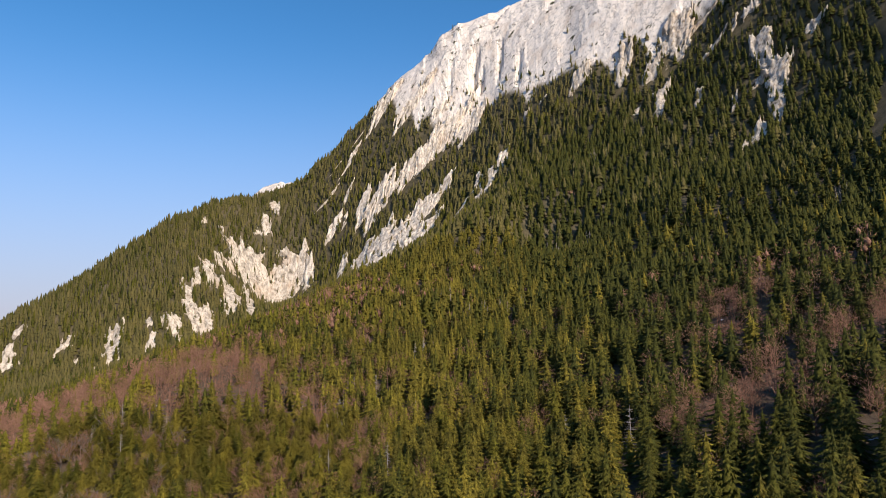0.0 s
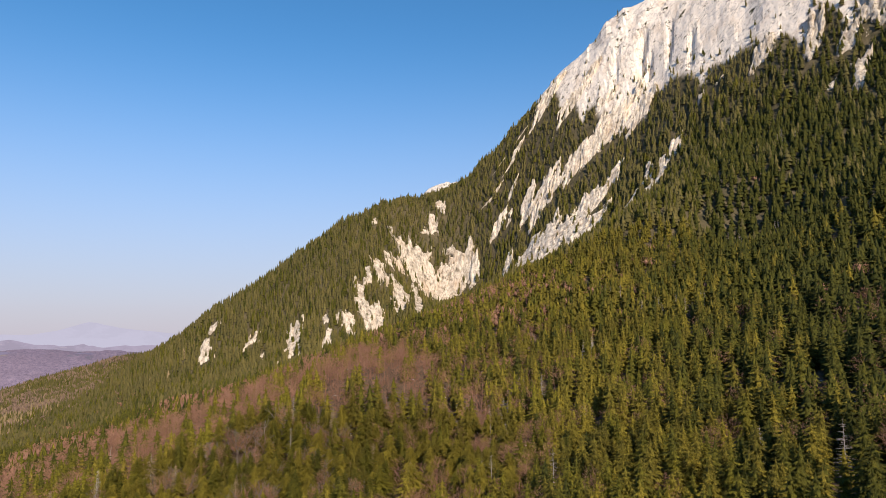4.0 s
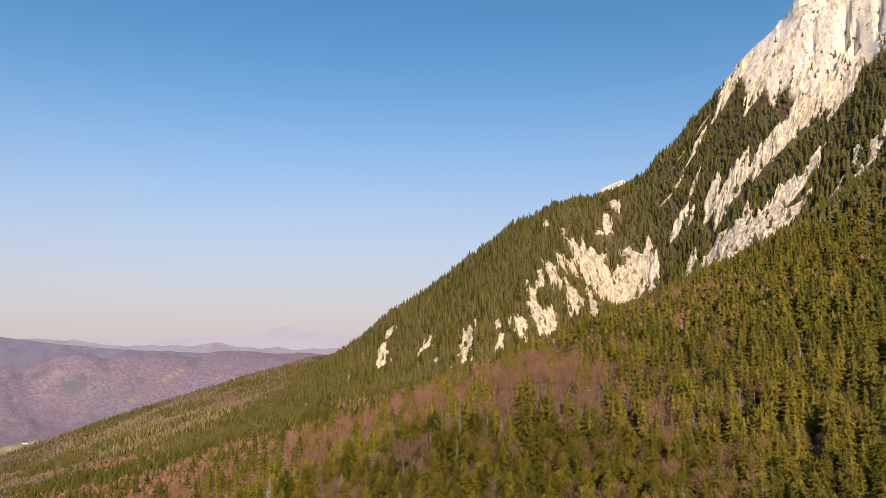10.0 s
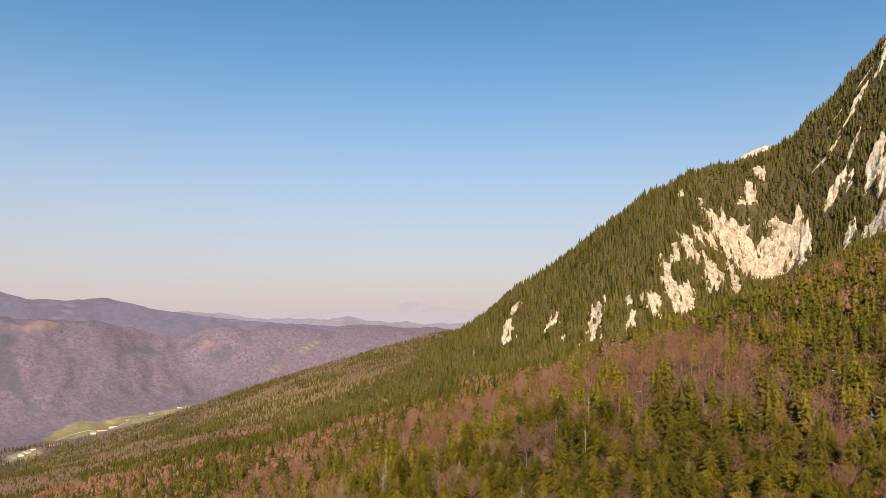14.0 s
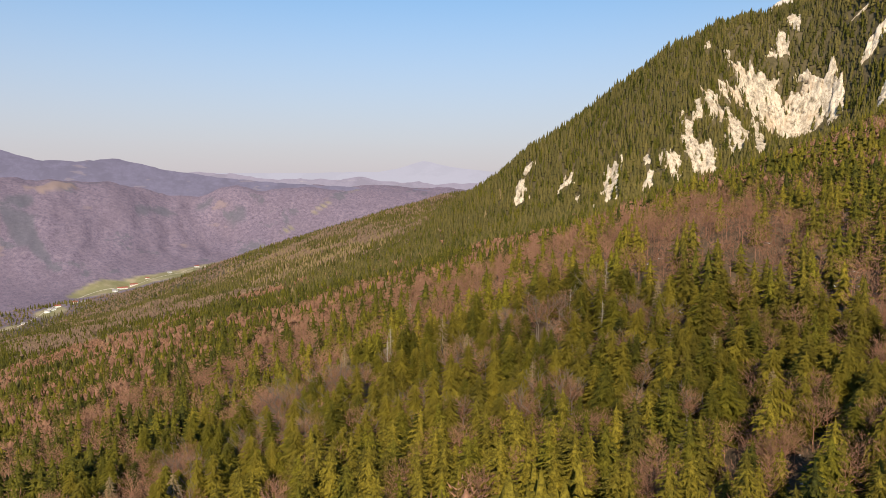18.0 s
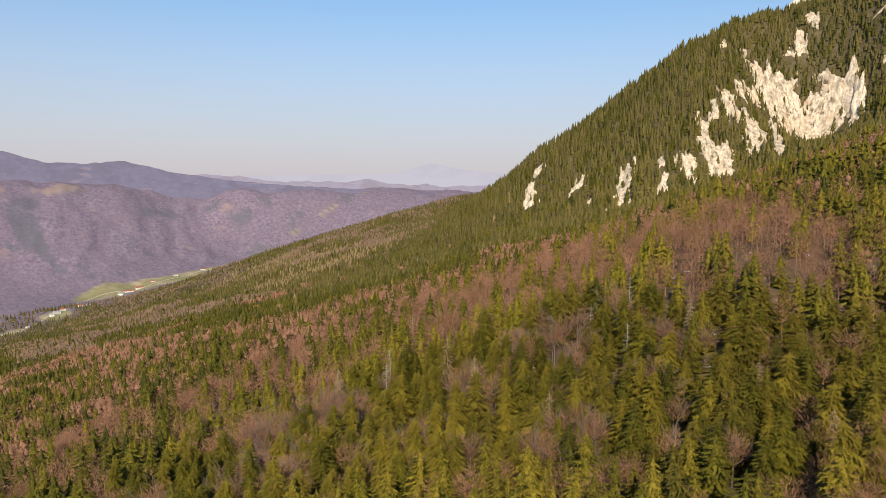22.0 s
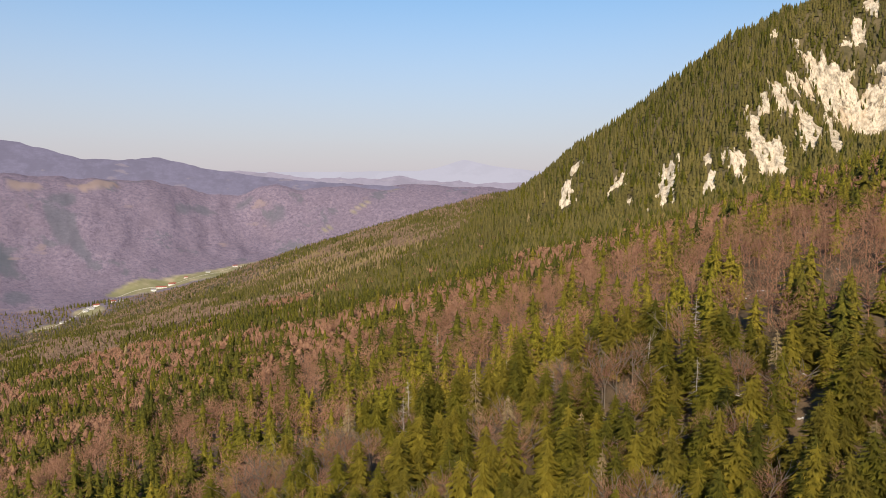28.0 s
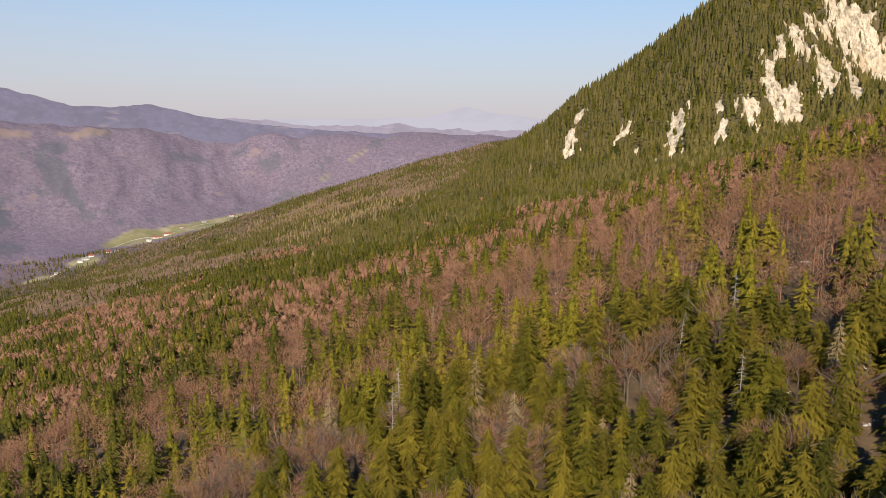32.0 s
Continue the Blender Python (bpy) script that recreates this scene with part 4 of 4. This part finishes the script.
spruce_kinds, fir_kinds, beech_kinds, dead_kinds, rusty_kinds = [], [], [], [], []
for s in range(8):
    v, f_ = dense_tree(114, 8, 7, 8, 0.275 + 0.035 * (s % 3), 100 + s, droop=0.30 + 0.12 * (s % 2), dome=0.52 + 0.09 * (s % 3))
    t = 0.15 + 0.8 * s / 7
    me = quick_mesh("crown", v, f_, M_SPRUCE, [("tint", np.full(len(v), t))])
    word = "dark green" if t < 0.4 else "olive green" if t < 0.7 else "yellowish green sunlit"
    spruce_kinds.append((me, trunk_mesh("trunk", 0.011, M_BARK), word + " spruce with drooping branches on the slope"))
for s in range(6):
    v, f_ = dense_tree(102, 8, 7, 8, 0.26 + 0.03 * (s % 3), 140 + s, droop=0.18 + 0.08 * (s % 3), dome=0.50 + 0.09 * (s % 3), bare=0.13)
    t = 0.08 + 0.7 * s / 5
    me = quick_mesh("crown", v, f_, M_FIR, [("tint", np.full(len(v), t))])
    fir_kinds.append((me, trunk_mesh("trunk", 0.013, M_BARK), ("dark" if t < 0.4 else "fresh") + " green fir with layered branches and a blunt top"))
for s in range(5):
    v, f_ = twig_tree(720, 0.0020, 0.085, 0.27, 200 + s, False)
    me = quick_mesh("crown", v, f_, M_BEECH, [("tint", np.full(len(v), 0.2 + 0.18 * s))])
    beech_kinds.append((me, limb_mesh("trunk", 300 + s), "leafless beech with a reddish brown crown of twigs"))
for s in range(4):
    dead_kinds.append((None, trunk_mesh("trunk", 0.010, M_DEAD, 60 + 12 * s, 400 + s), "grey dead spruce with bare broken branches"))

for s in range(2):
    v, f_ = frond_tree(96, 6, girth=0.20 + 0.03 * s, droop=0.40, dome=0.66, seed=160 + s)
    me = quick_mesh("crown", v, f_, M_LARCH, [("tint", np.full(len(v), 0.5 + 0.4 * s))])
    rusty_kinds.append((me, trunk_mesh("trunk", 0.010, M_DEAD), "dying spruce with dry tan needles"))

firsts = {}
for i in order:
    if not (things[i] or dead[i]):
        continue
    dying = sp[i] == 0 and rng.random() < 0.03
    kinds, nm, grp, cat = ((dead_kinds, "dead_spruce", "dead spruces", "dead tree") if dead[i] else (rusty_kinds, "dying_spruce", "dying spruces", "spruce") if dying else
                           (spruce_kinds, "spruce_tree", "spruces near the path", "spruce") if sp[i] == 0 else (fir_kinds, "fir_tree", "firs near the path", "fir") if sp[i] == 3 else
                           (beech_kinds, "beech_tree", "beeches near the path", "beech"))
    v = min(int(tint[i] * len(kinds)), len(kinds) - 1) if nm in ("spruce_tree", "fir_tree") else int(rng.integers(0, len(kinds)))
    m = Matrix.LocRotScale((x[i], y[i], z[i] - 0.3), Euler((0, 0, rng.random() * 6.28)), (1, 1, 1))
    if (nm, v) not in firsts:
        crown, stem, lb = kinds[v]
        firsts[nm, v] = tree_thing(nm, crown, stem, lb, cat, grp)
        ob = firsts[nm, v]
        ob.matrix_basis = m
    else:
        ob = copy_thing(firsts[nm, v], m)
    g = h[i] * (rng.uniform(0.82, 1.2) if nm != "beech_tree" else rng.uniform(1.1, 1.4))
    ob.scale = (g, g, h[i])


# dead spruces that stand in groups among the living ones
DEAD_SPOTS = [(-11, 671), (4, 674), (25, 665), (38, 673), (-39, 721), (-46, 580), (-37, 589), (-89, 444), (-84, 371), (89, 940), (98, 888), (142, 925), (185, 1134), (203, 1112),
              (323, 649), (-88, 520), (-96, 488), (-321, 390), (-314, 380), (-258, 404), (-212, 421), (-236, 430), (-292, 417), (-231, 459), (-370, 455), (-477, 538)]
for k, (dx, dy) in enumerate(DEAD_SPOTS):
    for c in range(1 if k > 16 else 3):
        ox, oy = (0, 0) if c == 0 else (rng.normal(0, 6), rng.normal(0, 6))
        hh = rng.uniform(19, 25)
        m = Matrix.LocRotScale((dx + ox, dy + oy, ground_z(dx + ox, dy + oy) - 0.3), Euler((rng.normal(0, 0.03), rng.normal(0, 0.03), rng.random() * 6.28)), (1, 1, 1))
        v = int(rng.integers(0, len(dead_kinds)))
        if ("dead_spruce", v) not in firsts:
            crown, stem, lb = dead_kinds[v]
            firsts["dead_spruce", v] = tree_thing("dead_spruce", crown, stem, lb, "dead tree", "dead spruces")
            ob = firsts["dead_spruce", v]
            ob.matrix_basis = m
        else:
            ob = copy_thing(firsts["dead_spruce", v], m)
        ob.scale = (hh, hh, hh)


# ---------------------------------------------------------------- the valley's houses and track
def plain(name, colour, rough=0.8):
    m, n, l, b = material(name, rough)
    l.new(ramp(n, l, noise_node(n, l, 0.8, 5, position(n, l)), [(0.3, tuple(c * 0.82 for c in colour)), (0.7, colour)]), b.inputs["Base Color"])
    return m


M_PLASTER, M_TILES, M_GLASS, M_GRAVEL = plain("white_plaster", (0.75, 0.73, 0.70)), plain("red_roof_tiles", (0.30, 0.10, 0.07)), plain("dark_window", (0.04, 0.05, 0.06), 0.2), plain("pale_gravel", (0.50, 0.45, 0.36))
M_SHEET = plain("grey_roof_sheet", (0.32, 0.30, 0.30), 0.5)


def box_mesh(name, sx, sy, z0, z1, mat):
    bm = bmesh.new()
    bmesh.ops.create_cube(bm, size=1.0)
    for v in bm.verts:
        v.co = Vector((v.co.x * sx, v.co.y * sy, z0 + (v.co.z + 0.5) * (z1 - z0)))
    me = bpy.data.meshes.new(name)
    bm.to_mesh(me)
    bm.free()
    me.materials.append(mat)
    return me


def roof_mesh(length, depth, z, rise_, mat):
    """A gabled roof with eaves and thickness."""
    bm = bmesh.new()
    a, d, t = length / 2 + 0.6, depth / 2 + 0.7, 0.3
    prof = [(-d, z - 0.2), (0, z + rise_), (d, z - 0.2), (d, z - 0.2 + t), (0, z + rise_ + t), (-d, z - 0.2 + t)]
    ends = [[bm.verts.new((x_, y_, z_)) for y_, z_ in prof] for x_ in (-a, a)]
    for i_ in range(6):
        bm.faces.new((ends[0][i_], ends[0][(i_ + 1) % 6], ends[1][(i_ + 1) % 6], ends[1][i_]))
    for e_ in ends:
        bm.faces.new((e_[0], e_[1], e_[4], e_[5]))
        bm.faces.new((e_[1], e_[2], e_[3], e_[4]))
    me = bpy.data.meshes.new("roof")
    bm.to_mesh(me)
    bm.free()
    me.materials.append(mat)
    return me


def house(x, y, length, depth, storeys, turn_deg, roof_mat, label):
    ob = tagged(new("house"), label, "house", "houses in the valley")
    hz = 3.0 * storeys
    part("wall", box_mesh("wall", length, depth, -4, hz, M_PLASTER), ob)
    part("roof", roof_mesh(length, depth, hz, depth * 0.35, roof_mat), ob)
    win = box_mesh("window", 1.6, 0.2, 0, 1.6, M_GLASS)
    for st in range(storeys):
        for c in range(int(length / 4)):
            w = part("window", win, ob)
            w.location = (-length / 2 + 2.2 + c * 4, -depth / 2 - 0.05, 0.9 + 3 * st)
    ob.matrix_basis = pose(x, y, ground_z(x, y), 0, 0, turn_deg)
    return ob


for hx, hy, hl, hd, st, tu, rm, lb in (
        (-3345, 1640, 46, 14, 2, 62, M_TILES, "long white guest house with a red tiled roof in the meadow"),
        (-3360, 1700, 34, 14, 2, 70, M_TILES, "white guest house with a red tiled roof in the meadow"),
        (-3325, 1595, 22, 13, 2, 50, M_SHEET, "white house with a grey roof in the meadow"),
        (-3385, 1780, 18, 11, 1, 60, M_TILES, "small white house with a red roof in the meadow"),
        (-3395, 1900, 20, 12, 1, 75, M_SHEET, "white farmhouse with a grey roof by the track"),
        (-3400, 2050, 22, 12, 2, 75, M_TILES, "white farmhouse with a red roof by the track"),
        (-3130, 1250, 30, 14, 2, 55, M_SHEET, "white house at the edge of the valley wood"),
        (-3150, 1280, 22, 12, 2, 65, M_TILES, "white house with a red roof beside the valley wood"),
        (-3110, 1225, 20, 12, 2, 45, M_SHEET, "white house with a grey roof beside the valley wood"),
        (-3160, 1350, 24, 12, 2, 60, M_TILES, "white house with a red roof between trees in the valley"),
        (-3180, 1395, 20, 12, 1, 60, M_SHEET, "low white house with a grey roof in the valley"),
        (-3060, 1120, 18, 11, 1, 60, M_SHEET, "low white house by the valley road")):
    house(hx, hy, hl, hd, st, tu, rm, lb)

# the gravel track winds through the meadows
tv, tf = [], []
for k in range(60):
    ty = 1000 + 24 * k
    tx = -3050 - 300 * float(smooth(1050, 1500, np.array(ty))) - 0.03 * (ty - 1500) + 14 * math.sin(ty / 90)
    for o in (-3, 3):
        tv.append((tx + o, ty, ground_z(tx + o, ty) + 1.2))
    if k:
        b0 = 2 * k
        tf.append((b0 - 2, b0 - 1, b0 + 1, b0))
tagged(new("road", quick_mesh("road", tv, tf, M_GRAVEL)), "pale gravel road along the valley meadows", "road", kind="structure")


# ---------------------------------------------------------------- far hills
def far_ridge(name, az0, az1, dist_, profile, mat, label):
    """A long far mountain ridge: a wedge with a crest that follows profile(azimuth)."""
    a = np.radians(np.linspace(az0, az1, 160))
    vs = []
    for k, (dd, zz) in enumerate(((dist_ - 60, -100), (dist_, None), (dist_ + 200, -100))):
        z_ = profile(np.degrees(a)) if zz is None else np.full(len(a), float(zz))
        vs.append(np.stack([-np.sin(a) * dd, np.cos(a) * dd, z_], 1))
    n_ = len(a)
    i = np.arange(n_ - 1)
    f_ = np.concatenate([np.stack([i + o * n_, i + 1 + o * n_, i + 1 + (o + 1) * n_, i + (o + 1) * n_], 1) for o in (0, 1)])
    ob = new(name, quick_mesh(name, np.concatenate(vs), f_, mat))
    return tagged(ob, label, "mountain", kind="structure")


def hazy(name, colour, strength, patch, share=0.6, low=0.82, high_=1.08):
    """Distant land with haze painted as glow: fine crowns, darker fir stands, pale meadows."""
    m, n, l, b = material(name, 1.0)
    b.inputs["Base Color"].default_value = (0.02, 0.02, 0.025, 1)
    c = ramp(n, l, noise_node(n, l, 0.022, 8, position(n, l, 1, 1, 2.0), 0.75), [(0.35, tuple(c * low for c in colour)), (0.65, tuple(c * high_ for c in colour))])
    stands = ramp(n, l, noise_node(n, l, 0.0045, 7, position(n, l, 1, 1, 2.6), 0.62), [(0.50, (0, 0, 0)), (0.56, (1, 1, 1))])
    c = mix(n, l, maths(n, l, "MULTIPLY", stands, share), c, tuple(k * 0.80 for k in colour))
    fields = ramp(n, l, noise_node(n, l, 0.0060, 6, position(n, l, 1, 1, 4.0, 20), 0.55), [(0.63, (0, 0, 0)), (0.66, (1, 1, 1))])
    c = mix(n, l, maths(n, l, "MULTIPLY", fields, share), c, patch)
    # emission replaces sunlight and the haze of the air between
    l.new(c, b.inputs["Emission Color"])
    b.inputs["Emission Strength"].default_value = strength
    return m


# crest lines of the distance: degrees left of +y, height
RIDGE_A = ([38, 43, 46, 50, 54.6, 57, 58.8, 61.2, 62.7, 64.2, 66.7, 69.1, 71.3, 73.2, 80], [380, 390, 398, 415, 440, 458, 480, 506, 538, 566, 550, 553, 604, 645, 700])
RIDGE_B = ([30, 37.9, 40.4, 43, 45.3, 47.3, 48.7, 51.3, 54, 56.1, 59.1, 62, 70], [410, 430, 425, 440, 452, 471, 460, 448, 464, 484, 494, 490, 490])
RIDGE_C = ([20, 34.7, 37.1, 40.1, 42, 43.8, 45.5, 51.3, 58.6, 63.2, 90], [485, 492, 508, 540, 578, 530, 503, 494, 486, 480, 480])
M_RIDGE = hazy("blue_haze_glow_woods", (0.180, 0.158, 0.222), 1.0, (0.27, 0.215, 0.235), 0.6, 0.84, 1.12)
M_HILLS = hazy("mauve_haze_glow_hills", (0.315, 0.272, 0.330), 1.0, (0.42, 0.355, 0.36), 0.65, 0.92, 1.06)
M_FAR = hazy("pale_haze_glow_distance", (0.425, 0.408, 0.470), 1.0, (0.43, 0.41, 0.47), 0.2, 0.98, 1.0)
AZ_A, Z_A = RIDGE_A
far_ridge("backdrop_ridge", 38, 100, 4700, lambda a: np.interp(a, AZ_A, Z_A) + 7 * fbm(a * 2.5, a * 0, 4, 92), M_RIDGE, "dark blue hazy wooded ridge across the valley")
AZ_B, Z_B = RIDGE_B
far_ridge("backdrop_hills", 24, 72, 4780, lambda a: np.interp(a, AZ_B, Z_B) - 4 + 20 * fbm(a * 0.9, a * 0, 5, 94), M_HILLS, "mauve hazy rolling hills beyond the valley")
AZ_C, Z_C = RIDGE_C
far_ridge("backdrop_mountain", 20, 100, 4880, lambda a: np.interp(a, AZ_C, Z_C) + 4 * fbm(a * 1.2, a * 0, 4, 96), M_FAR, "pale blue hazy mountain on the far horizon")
